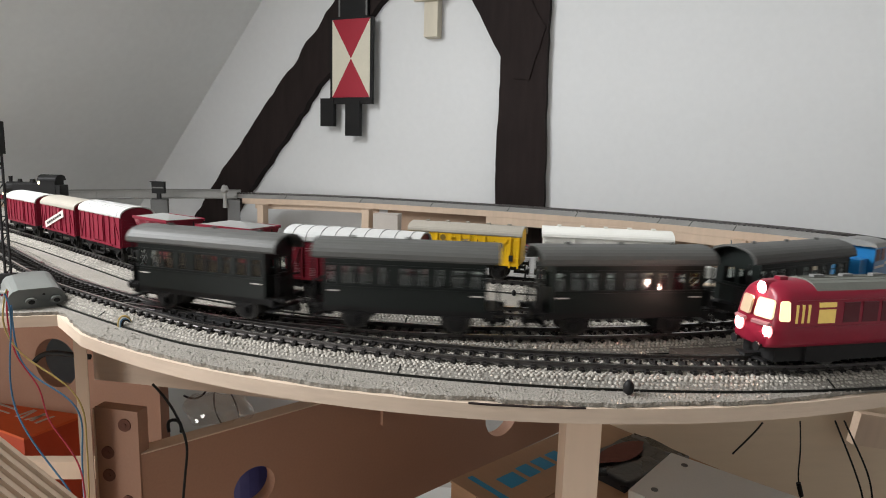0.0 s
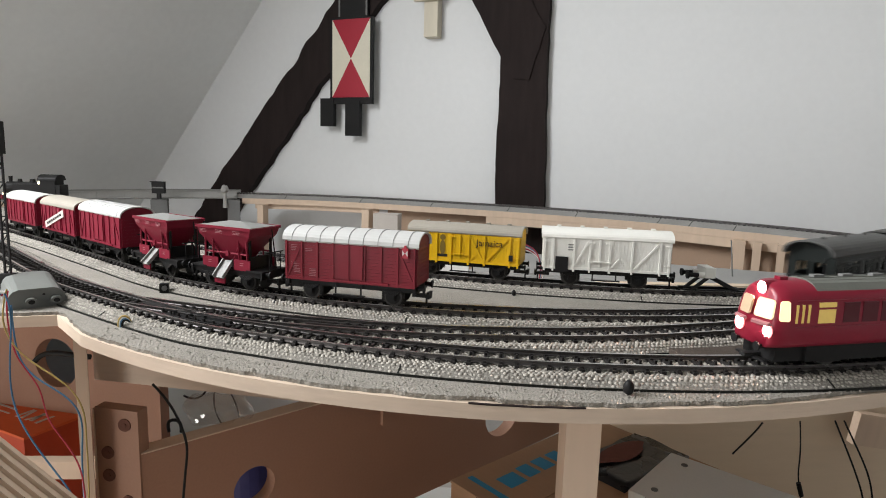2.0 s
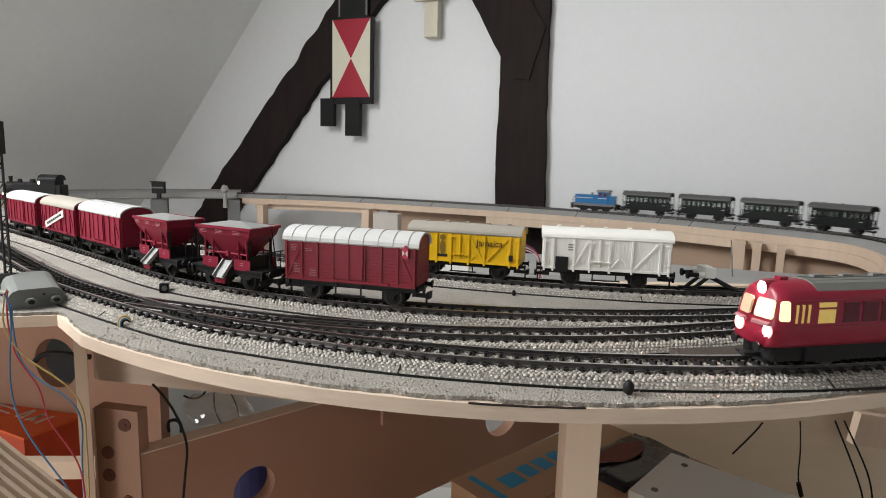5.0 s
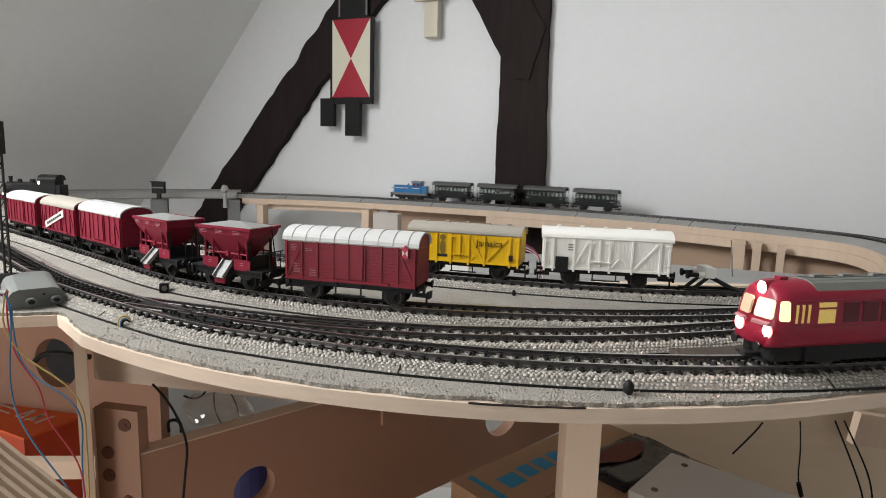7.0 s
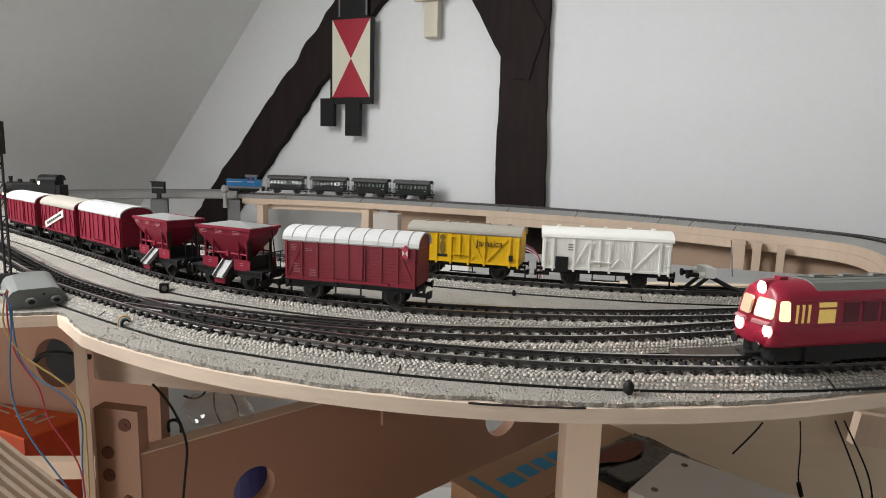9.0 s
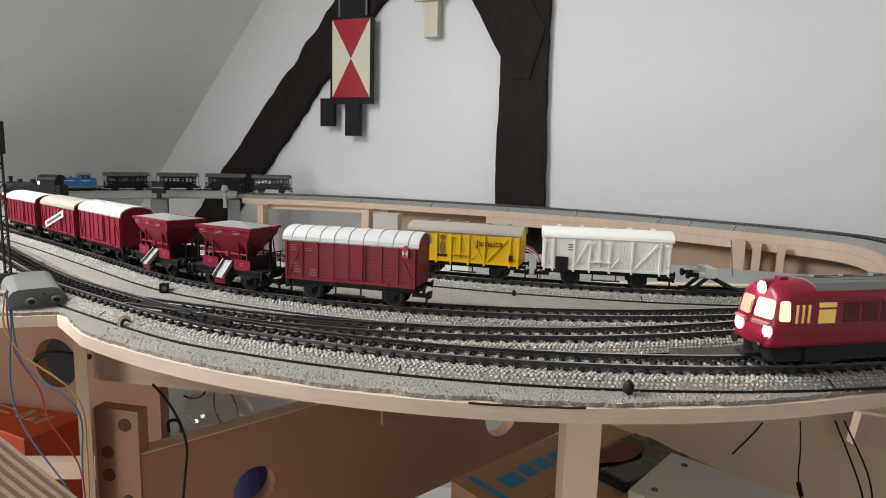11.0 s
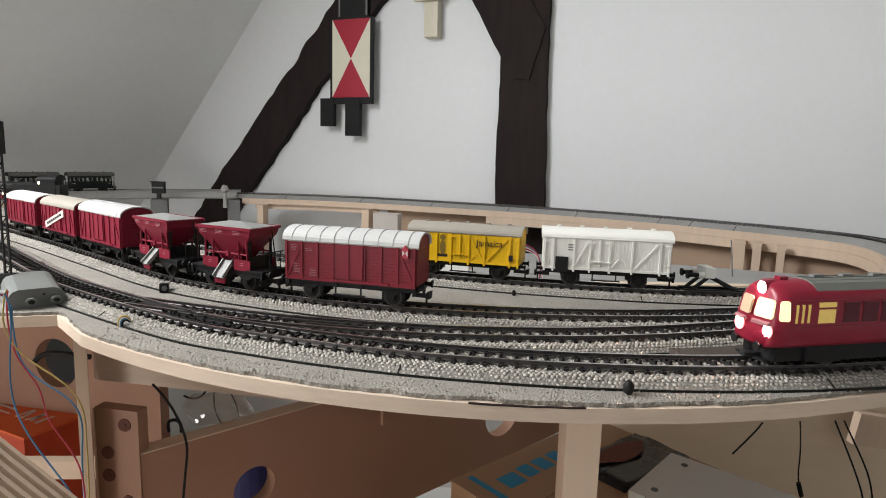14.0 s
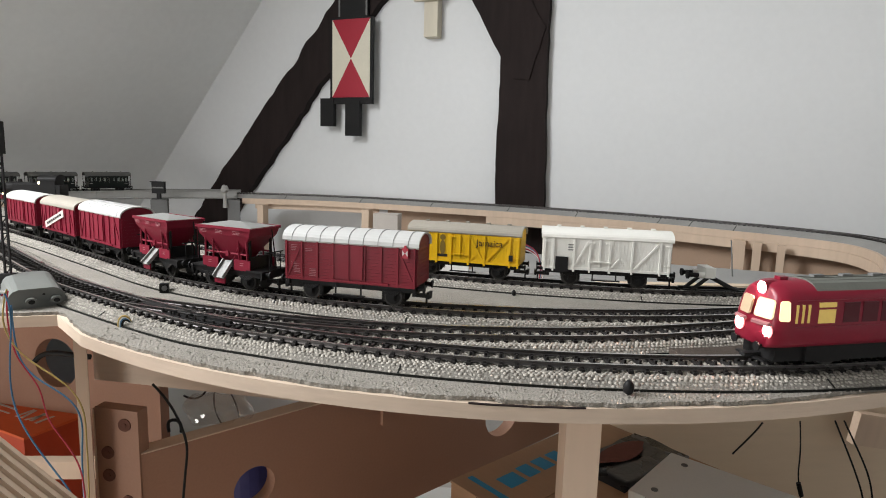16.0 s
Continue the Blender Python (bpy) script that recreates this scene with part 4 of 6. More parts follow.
def covered_wagon(name, label, m, mat, roof_mat, L=92, style="rib", roof_label="", seams=0, vents=0, upright=False, z0=14.5, eave=38, rise=8, board=True, base=31, seam_mat=None, group="", first_brace=True):
    """A two-axle covered goods wagon."""
    h, w = L / 2, 14.5
    root = thing(name, label, "goods wagon", m, group)
    running_gear(root, base, h)
    bm = kbox(bmesh.new(), -h, h, -w, w, z0 - 1, eave + 0.5)
    body = part("body", bm, mat, root)
    for x in (-h, h):
        end_arch(root, x, w, z0 - 0.5, eave, rise - 0.8, mat)
    round_roof(root, -h - 2.2, h + 2.2, w + 1.3, eave, rise, roof_mat, roof_label, seams, seam_mat, vents)
    for y in (-w, w):
        s = 1 if y > 0 else -1
        if board:
            boarded_side(body, -h + 0.2, h - 0.2, y, z0, eave - 0.8, mat, 2.6 if upright else 2.0, upright)
        bm = bmesh.new()
        yy = y + s * 0.3
        kbox(bm, -h, h, min(yy, yy + s * 0.7), max(yy, yy + s * 0.7), z0 - 1.5, z0 + 0.3)
        part("sill", bm, mat, body)
        if style == "rib":
            for k in range(9):
                x = -h + 0.8 + (L - 1.6) * k / 8
                bm = bmesh.new()
                kbox(bm, x - 0.7, x + 0.7, min(yy, yy + s * 0.9), max(yy, yy + s * 0.9), z0 - 1.5, eave - 0.6)
                part("upright", bm, mat, body)
            for x0, x1 in ((-h + 1, -h + 11.5), (h - 1, h - 11.5)):
                bm = bmesh.new()
                strip(bm, x0, z0, x1, eave - 4, yy, 1.3, s * 0.7)
                part("brace", bm, mat, body)
            bm = kbox(bmesh.new(), -12, 11, min(yy, yy + s * 1.1), max(yy, yy + s * 1.1), z0 + 1.5, eave - 1.5)
            d = part("door", bm, mat, root)
            for x in (-11.3, 0, 10.3):
                part("door_rib", kbox(bmesh.new(), x - 0.5, x + 0.5, min(yy + s * 1.1, yy + s * 1.7), max(yy + s * 1.1, yy + s * 1.7), z0 + 1.5, eave - 1.5), mat, d)
            part("door_rail", kbox(bmesh.new(), -13, 30, min(yy, yy + s * 1.9), max(yy, yy + s * 1.9), z0 - 0.8, z0 + 0.4), mat, root)
            part("door_latch", kbox(bmesh.new(), -16, -10, min(yy + s, yy + s * 2), max(yy + s, yy + s * 2), z0 + 8.5, z0 + 9.2), mat, d)
        else:
            xs = [-h + 0.8, -h + 8, -h + 25, -h + 38, -h + 46, -h + 54, h - 30, h - 8, h - 0.8]
            for x in xs:
                if abs(x - (-h + 46)) < 1:
                    zz0 = z0 + 2
                else:
                    zz0 = z0 - 3.0
                part("upright", kbox(bmesh.new(), x - 0.8, x + 0.8, min(yy, yy + s), max(yy, yy + s), zz0, eave - 1), mat, body)
            slants = ((-h + 25, z0, -h + 37, eave - 1.5), (-h + 54, eave - 1.5, h - 30.5, z0), (h - 29, z0, h - 9, eave - 1.5), (-h + 55, z0 + 1, -h + 62, z0 + 8))
            for x0, a0, x1, a1 in slants[0 if first_brace else 1:]:
                bm = bmesh.new()
                strip(bm, x0, a0, x1, a1, yy, 1.4, s * 0.8)
                part("brace", bm, mat, body)
            for x in (-h + 39, -h + 53, -h + 2, h - 2):
                for zz in (z0 + 4.5, eave - 4):
                    part("hinge", kbox(bmesh.new(), x - 2.4, x + 2.4, min(yy, yy + s * 1.3), max(yy, yy + s * 1.3), zz, zz + 0.9), mat, body)
            part("door_handle", kbox(bmesh.new(), -h + 41, -h + 50, min(yy, yy + s * 1.8), max(yy, yy + s * 1.8), z0 + 5.2, z0 + 6.0), mat, body)
        # footboard on hangers
        f = part("footboard", kbox(bmesh.new(), -11, 12, min(y, y + s * 2.4), max(y, y + s * 2.4), 5.2, 6.0), BLACK, root)
        for x in (-10, 9):
            part("hanger", kbox(bmesh.new(), x - 0.5, x + 0.5, y - 0.4, y + 0.4, 5.8, 13), BLACK, f)
    # planked ends
    for x in (-1, 1):
        for i in range(9):
            zz = z0 + i * 2.6
            part("end_plank", kbox(bmesh.new(), min(x * (h + 0.6), x * (h + 1.0)), max(x * (h + 0.6), x * (h + 1.0)), -w + 0.4, w - 0.4, zz + 0.1, zz + 2.5), mat, body)
    return root


def tail_signal(root, x, y, z):
    t = part("tail_board", kbox(bmesh.new(), x - 2.1, x + 2.1, y - 1.6, y - 0.2, z - 3, z + 3), SIGNRED, root, "red and white tail signal board", bevel=0.0003)
    for sx in (-1, 1):
        bm = bmesh.new()
        v = [(sx * 1.9, 1.9), (sx * 0.2, 0), (sx * 1.9, -1.9)]
        a = [bm.verts.new(((x + p) * K, (y - 1.75) * K, (z + q) * K)) for p, q in v]
        b = [bm.verts.new(((x + p) * K, (y - 1.5) * K, (z + q) * K)) for p, q in v]
        bm.faces.new(a)
        bm.faces.new(b[::-1])
        for i in range(3):
            bm.faces.new((a[i], b[i], b[(i + 1) % 3], a[(i + 1) % 3]))
        part("white_triangle", bm, LETTER, t)
    part("lamp_post", kbox(bmesh.new(), x - 0.7, x + 0.7, y - 1.4, y, z + 2.8, z + 4.6), SIGNRED, t)


def hopper_wagon(m, label):
    root = thing("hopper_wagon", label, "goods wagon", m, "hopper wagons")
    running_gear(root, 19, 36)
    # hopper, open and tapered
    def ring(bm, hx, hy, z):
        return [bm.verts.new((sx * hx * K, sy * hy * K, z * K)) for sx, sy in ((-1, -1), (1, -1), (1, 1), (-1, 1))]
    bm = bmesh.new()
    levels = [(9, 6, 17), (12, 9, 23), (25, 15, 36), (27, 16, 41.5)]
    outer = [ring(bm, *l) for l in levels]
    inner = [ring(bm, l[0] - 1.2, l[1] - 1.2, l[2] + 0.4 if i == 0 else l[2]) for i, l in enumerate(levels)]
    for st in (outer, inner):
        for a, b in zip(st, st[1:]):
            for i in range(4):
                bm.faces.new((a[i], a[(i + 1) % 4], b[(i + 1) % 4], b[i]))
    for i in range(4):
        bm.faces.new((outer[-1][i], outer[-1][(i + 1) % 4], inner[-1][(i + 1) % 4], inner[-1][i]))
    bm.faces.new(outer[0])
    bm.faces.new(inner[0])
    hop = part("hopper", bm, CRIMSON, root)
    bm = bmesh.new()
    top = [bm.verts.new((x * K, y * K, 41.8 * K)) for x, y in ((-25.6, -14.6), (25.6, -14.6), (25.6, 14.6), (-25.6, 14.6))]
    ridge = [bm.verts.new((x * K, 0, 44.4 * K)) for x in (-8, 4)]
    bm.faces.new((top[0], top[1], ridge[1], ridge[0]))
    bm.faces.new((top[2], top[3], ridge[0], ridge[1]))
    bm.faces.new((top[1], top[2], ridge[1]))
    bm.faces.new((top[3], top[0], ridge[0]))
    part("load_cover", bm, ROOFGREY, root, "grey sheet load cover")
    for y in (-1, 1):
        part("rim", kbox(bmesh.new(), -27.5, 27.5, min(y * 15.8, y * 16.8), max(y * 15.8, y * 16.8), 40.2, 42.0), CRIMSON, hop)
        for x in (-26, -10, 7):
            bars(root, x + 3, 39.4, y * 16.3, 3, 9, 0.3, 0.6, FAINT, y, 3)
        for x0 in (-24, 8):
            part("side_plate", kbox(bmesh.new(), x0, x0 + 16, min(y * 12.5, y * 13.4), max(y * 12.5, y * 13.4), 13.4, 20.5), CRIMSON, root, bevel=0.0003)
            bars(root, x0 + 6, 18.5, y * 13.4, 2, 5, 0.5, 0.9, FAINT, y, 4)
        for x in (-21, -13, 13, 21):
            bm = krod(bmesh.new(), (x, y * 12.8, 20), (x * 0.98, y * 13.2, 34), 0.8, 8)
            part("stanchion", bm, CRIMSON, root)
        for sx in (-1, 1):
            part("slant_stay", krod(bmesh.new(), (sx * 6, y * 11, 20), (sx * 15, y * 12.5, 33), 0.8, 8), CRIMSON, root)
        # discharge chute
        bm = kbox(bmesh.new(), -4.8, 4.8, -9, 6, -0.4, 0.4)
        for sx in (-1, 1):
            kbox(bm, sx * 4.8 - 0.5, sx * 4.8 + 0.5, -9, 6, -0.4, 2.0)
        mm = Matrix.Translation((0, y * 14.5 * K, 14.5 * K)) @ Matrix.Rotation(0 if y < 0 else math.pi, 4, "Z") @ Matrix.Rotation(radians(42), 4, "X")
        part("chute", bm, ROOFGREY, root, "grey discharge chute", m=mm)
        part("chute_lip", kbox(bmesh.new(), -5.1, 5.1, min(y * 19.0, y * 20), max(y * 19.0, y * 20), 4.8, 9.0), CRIMSON, root, bevel=0.0003)
        part("shaft", krod(bmesh.new(), (-22, y * 12.5, 24), (22, y * 12.5, 24), 0.7, 8), CRIMSON, root)
        part("gear_knob", krod(bmesh.new(), (2, y * 13, 24), (2, y * 14.4, 24), 2.0, 12), CRIMSON, root)
    for sx in (-1, 1):
        bm = kbox(bmesh.new(), min(sx * 20, sx * 36), max(sx * 20, sx * 36), -13.5, 13.5, 13.0, 14.2)
        part("end_platform", bm, BLACK, root)
        for y in (-11, 11):
            part("end_post", kbox(bmesh.new(), sx * 22 - 0.8, sx * 22 + 0.8, y - 0.8, y + 0.8, 14, 38), BLACK, root)
        part("ladder_rail", krod(bmesh.new(), (sx * 32, 6, 14), (sx * 28, 6, 40), 0.5, 6), BLACK, root)
        for y in (-6, 0, 6):
            part("hand_rail", krod(bmesh.new(), (sx * 36, y, 14), (sx * 36, y, 26), 0.45, 6), BLACK, root)
        part("hand_rail", krod(bmesh.new(), (sx * 36, -9, 26), (sx * 36, 9, 26), 0.45, 6), BLACK, root)
        part("end_slope", kbox(bmesh.new(), sx * 20 - 1, sx * 20 + 1, -10, 10, 14, 22), BLACK, root)
    return root


def coach(m):
    """Four-wheeled passenger coach with open end platforms."""
    root = thing("passenger_coach", "bottle-green four-wheeled passenger coach with a grey arched roof", "passenger coach", m, "coaches of the passenger train")
    h, w = 42.0, 14.5
    running_gear(root, 27, 46.5)
    body = part("body", kbox(bmesh.new(), -h, h, -w, w, 13.0, 15.0), GREEN, root)
    wins = [(-40, -36), (-32, -26), (-23.5, -17.5), (-13, -9), (-2.5, 3.5), (6, 12), (16, 20), (24.5, 30.5), (34, 39.5)]
    for y in (-1, 1):
        a, b = sorted((y * w, y * (w - 1)))
        part("side_panel", kbox(bmesh.new(), -h, h, a, b, 15.0, 24.5), GREEN, body)
        part("cant_rail", kbox(bmesh.new(), -h, h, a, b, 33.5, 38.4), GREEN, body)
        x = -h
        for x0, x1 in wins + [(h, h)]:
            part("window_pillar", kbox(bmesh.new(), x, x0, a, b, 24.5, 33.5), GREEN, body)
            x = x1
        for x0, x1 in wins:
            wd = part("window", kbox(bmesh.new(), x0, x1, y * (w - 0.6) - 0.1, y * (w - 0.6) + 0.1, 24.5, 33.5), PANE, body, "clear coach window")
            wd.visible_shadow = False
            part("window_bar", kbox(bmesh.new(), x0, x1, min(y * (w - 0.4), y * (w + 0.1)), max(y * (w - 0.4), y * (w + 0.1)), 30.6, 31.1), GREEN, wd)
        for z, t in ((24.0, 0.45), (22.6, 0.3), (34.2, 0.3)):
            p0, p1 = sorted((y * w, y * (w + t)))
            part("waist_rail", kbox(bmesh.new(), -h, h, p0, p1, z, z + 0.55), GREEN, body)
        for x in (-40, 34):
            p0, p1 = sorted((y * w, y * (w + 0.5)))
            part("grab_rail", kbox(bmesh.new(), x, x + 6, p0, p1, 20.6, 21.2), LETTER, body)
    for sx in (-1, 1):
        for y0, y1, z0, z1 in ((-w + 1, -9, 15, 38.4), (9, w - 1, 15, 38.4), (-9, 9, 15, 24.5), (-9, 9, 33, 38.4), (-1.2, 1.2, 24.5, 33)):
            part("end_panel", kbox(bmesh.new(), min(sx * h, sx * (h - 1)), max(sx * h, sx * (h - 1)), y0, y1, z0, z1), GREEN, body)
        end_arch(root, sx * (h - 0.5), w - 0.3, 38, 38.4, 6.2, GREEN, "end_gable")
        part("platform", kbox(bmesh.new(), min(sx * h, sx * 49.5), max(sx * h, sx * 49.5), -12, 12, 12.2, 13.6), BLACK, root)
        part("platform_step", kbox(bmesh.new(), min(sx * 43.5, sx * 47.5), max(sx * 43.5, sx * 47.5), -15, 15, 6.4, 7.2), BLACK, root)
        for y in (-11.5, -5, 5, 11.5):
            part("platform_rail", krod(bmesh.new(), (sx * 48.0, y, 13.5), (sx * 48.0, y, 37 if abs(y) > 10 else 24), 0.6, 6), BLACK, root)
        part("platform_rail", kbox(bmesh.new(), sx * 48.0 - 0.5, sx * 48.0 + 0.5, -11.5, 11.5, 23.5, 24.3), BLACK, root)
        part("end_gate", kbox(bmesh.new(), sx * 48.0 - 0.3, sx * 48.0 + 0.3, -11.5, -4.8, 14, 23), BLACK, root)
    r = round_roof(root, -48.5, 48.5, w + 1.2, 38.2, 8.0, COACHROOF, "dull grey arched roof")
    for x in (-30, 0, 30):
        part("roof_vent", krod(bmesh.new(), (x, 0, 45.8), (x, 0, 47.4), 1.3, 10), COACHROOF, r)
    return root


def diesel_loco(m):
    root = thing("diesel_locomotive", "small blue diesel shunter with a grey cab roof", "locomotive", m)
    for x in (-24, 24):
        wheelset(root, x, 6.2)
    wheelset(root, 0, 6.2)
    part("frame", kbox(bmesh.new(), -46, 46, -13.5, 13.5, 10.0, 14.5), CONCRETE, root, bevel=0.0006)
    for y in (-1, 1):
        a, b = sorted((y * 9, y * 12.5))
        part("side_frame", kbox(bmesh.new(), -36, 36, a, b, 4.5, 10.5), BLACK, root, bevel=0.0008)
        for x in (-47, 47):
            part("step", kbox(bmesh.new(), x - 3, x + 3, y * 12 - 1, y * 12 + 1, 4, 10), BLACK, root)
    hood = part("hood", kbox(bmesh.new(), -8, 43, -9.5, 9.5, 14.5, 31.0), BLUE, root, bevel=0.0028)
    part("rear_hood", kbox(bmesh.new(), -43, -28, -9.5, 9.5, 14.5, 30.0), BLUE, root, bevel=0.002)
    cab = part("cab", kbox(bmesh.new(), -29, -7, -13, 13, 14.5, 37.5), BLUE, root, bevel=0.0012)
    for y in (-1, 1):
        a, b = sorted((y * 13.0, y * 13.25))
        for x0, x1 in ((-26.5, -19.5), (-16.5, -9.5)):
            part("cab_window", kbox(bmesh.new(), x0, x1, a, b, 28.5, 35.5), DARKPANE, cab)
        part("stripe", kbox(bmesh.new(), 4, 40, min(y * 9.4, y * 9.75), max(y * 9.4, y * 9.75), 24.2, 25.6), LETTER, hood, "pale stripe")
        part("stripe", kbox(bmesh.new(), -27, -9, min(y * 12.9, y * 13.3), max(y * 12.9, y * 13.3), 24.2, 25.6), LETTER, cab, "pale stripe")
        part("hand_rail", krod(bmesh.new(), (46, y * 12, 14), (46, y * 12, 25), 0.5, 6), BLACK, root)
        for x in (-48, 48):
            part("buffer", krod(bmesh.new(), (x - 4 * (1 if x > 0 else -1), y * 10, 12), (x + 3 * (1 if x > 0 else -1), y * 10, 12), 2.2, 12), BLACK, root)
    part("hand_rail", krod(bmesh.new(), (46, -12, 25), (46, 12, 25), 0.5, 6), BLACK, root)
    part("buffer_beam", kbox(bmesh.new(), 44.5, 46.5, -13.5, 13.5, 8, 14.5), BLACK, root)
    part("coupling", kbox(bmesh.new(), -56, -44, -3, 3, 5.5, 8), BLACK, root)
    roof = [(15, 37.0), (13, 39.2), (6, 40.8), (0, 41.2), (-6, 40.8), (-13, 39.2), (-15, 37.0)]
    part("cab_roof", prism(bmesh.new(), roof, -31.5, -4.5, K), ROOFGREY, root, "grey cab roof")
    part("exhaust", krod(bmesh.new(), (8, 0, 30), (8, 0, 35), 1.8, 12), BLACK, root)
    return root


def railbus(m):
    """Red railbus with its lamps lit and panes glowing for a lit saloon; the front is at -x."""
    root = thing("railbus", "red railbus with lit headlamps and glowing yellow cab windows, standing", "railbus", m)
    L = 77.0
    wheelset(root, -36, 6.5)
    wheelset(root, 36, 6.5)
    half, eave = 15.2, 32.5
    # body of cross sections, rounded in at both ends
    sect = [(half - 1.2, 11.0), (half, 13.2), (half, 20), (half, eave - 4), (half - 0.6, eave), (half - 2.6, eave + 3.6), (half - 6.5, eave + 6.2), (4, eave + 7.4)]
    prof = sect + [(-y, z) for y, z in reversed(sect)]
    stations = [(-L, 0.74, 0.90), (-L + 0.9, 0.83, 0.94), (-L + 2.6, 0.91, 0.97), (-L + 6, 0.975, 0.99), (-L + 11, 1, 1), (L - 11, 1, 1), (L - 6, 0.975, 0.99), (L - 2.6, 0.91, 0.97), (L - 0.9, 0.83, 0.94), (L, 0.74, 0.90)]
    bm = bmesh.new()
    rings = []
    for x, ky, kz in stations:
        # the front leans back towards the roof
        rings.append([bm.verts.new(((x + (max(0, z - 20) * 0.22 if x < -L + 10 else (-max(0, z - 20) * 0.22 if x > L - 10 else 0))) * K, y * ky * K, (7.5 + (z - 7.5) * kz) * K)) for y, z in prof])
    n = len(prof)
    for a, b in zip(rings, rings[1:]):
        for i in range(n):
            bm.faces.new((a[i], a[(i + 1) % n], b[(i + 1) % n], b[i]))
    bm.faces.new(rings[0])
    bm.faces.new(rings[-1][::-1])
    body = part("body", bm, BUSRED, root, "glossy red body with rounded ends", bevel=0.0, smooth=True)
    # grey ribbed roof
    rp = [(half - 3.0, eave + 3.9), (half - 6.6, eave + 6.9), (4, eave + 8.1), (-4, eave + 8.1), (-half + 6.6, eave + 6.9), (-half + 3.0, eave + 3.9)]
    roof = part("roof", prism(bmesh.new(), rp, -L + 27, L - 20, K), BUSROOF, root, "grey ribbed roof panel")
    for y in (-9, -5.5, -2, 2, 5.5, 9):
        zt = eave + 8.1 - max(0, abs(y) - 4) * 0.44
        part("roof_rib", kbox(bmesh.new(), -L + 27, L - 20, y - 0.35, y + 0.35, zt - 0.4, zt + 0.35), BUSROOF, roof)
    for x in (-39, -20, 0, 20, 40):
        part("roof_vent", kbox(bmesh.new(), x - 3.4, x + 3.4, -1.6, 1.6, eave + 7.8, eave + 9.4), CONCRETE, roof, bevel=0.0005)
    part("horn", kbox(bmesh.new(), -L + 13, -L + 18, -2, 2, eave + 6.0, eave + 9.0), BUSRED, root, bevel=0.0006)
    # front: local frame leaning back with the nose
    def on_front(name, outline, mat, yaw, x, y, z, lean, parent, t=0.8, label="", bev=0.0):
        bm = bmesh.new()
        a = [bm.verts.new((0, p * K, q * K)) for p, q in outline]
        b = [bm.verts.new((-t * K, p * K, q * K)) for p, q in outline]
        bm.faces.new(a)
        bm.faces.new(b[::-1])
        for i in range(len(a)):
            bm.faces.new((a[i], b[i], b[(i + 1) % len(a)], a[(i + 1) % len(a)]))
        return part(name, bm, mat, parent, label, bevel=bev, m=pose(x * K, y * K, z * K, 0, lean, yaw))
    def pane(w0, w1, hh, c=1.0):
        return [(-w0 / 2 + c, 0), (w0 / 2 - c, 0), (w0 / 2, c), (w1 / 2, hh - c), (w1 / 2 - c, hh), (-w1 / 2 + c, hh), (-w1 / 2, hh - c), (-w0 / 2, c)]
    on_front("windscreen", pane(8.6, 8.0, 8.8), CABIN_D, -10, -L + 0.7, 5.6, 23.4, 12, body, 1.1, "dimly lit windscreen")
    on_front("windscreen", pane(11.0, 10.0, 9.0), CABIN, 8, -L + 0.8, -7.0, 23.6, 12, body, 1.1, "brightly lit windscreen")
    on_front("windscreen", pane(5.2, 4.4, 9.2, 0.8), CABIN, 66, -L + 6.2, -14.6, 23.4, 6, body, 1.2, "brightly lit corner window")
    on_front("window_visor", [(-5.6, 0), (5.6, 0), (5.2, 1.5), (-5.2, 1.5)], PINKTRIM, 8, -L + 0.1, -7.0, 21.2, -24, body, 1.6)
    on_front("window_visor", [(-4.8, 0), (4.8, 0), (4.4, 1.5), (-4.4, 1.5)], PINKTRIM, -10, -L - 0.1, 6.8, 21.0, -24, body, 1.6)
    for y, x in ((7.8, -L + 0.6), (-10.4, -L + 1.9)):
        bm = krod(bmesh.new(), (x + 2, y, 18.2), (x - 1.4, y, 18.2), 3.3, 20)
        lp = part("lamp_housing", bm, BUSRED, root)
        bm = bmesh.new()
        bmesh.ops.create_uvsphere(bm, u_segments=18, v_segments=10, radius=2.9 * K, matrix=Matrix.Translation(Vector((x - 1.2, y, 18.2)) * K) @ Matrix.Diagonal((0.45, 1, 1, 1)))
        part("headlamp", bm, LAMP_W, lp, "glowing white headlamp", smooth=True)
        part("lamp_rim", krod(bmesh.new(), (x - 1.0, y, 18.2), (x - 1.5, y, 18.2), 3.5, 20), LAMP_HALO, lp, "rim of the headlamp glowing pink for its halo")
    bm = krod(bmesh.new(), (-L + 10, -0.6, 37.0), (-L + 3.6, -0.6, 36.6), 3.2, 20)
    lp = part("lamp_housing", bm, BUSRED, root)
    bm = bmesh.new()
    bmesh.ops.create_uvsphere(bm, u_segments=18, v_segments=10, radius=2.8 * K, matrix=Matrix.Translation(Vector((-L + 3.6, -0.6, 36.6)) * K) @ Matrix.Diagonal((0.45, 1, 1, 1)))
    part("headlamp", bm, LAMP_W, lp, "glowing white headlamp", smooth=True)
    # side windows
    for s in (-1, 1):
        y0, y1 = sorted((s * (half - 0.5), s * (half + 0.2)))
        for x in (-L + 12.5, -L + 16.2, -L + 19.8):
            part("door_pane", kbox(bmesh.new(), x, x + 1.4, y0, y1, 22.4, 30.8), CABIN_Y, body, "narrow lit door pane", bevel=0.0002)
        part("side_window", kbox(bmesh.new(), -L + 26.5, -L + 37, y0, y1, 22.0, 28.4), CABIN_Y, body, "yellow lit side window", bevel=0.0003)
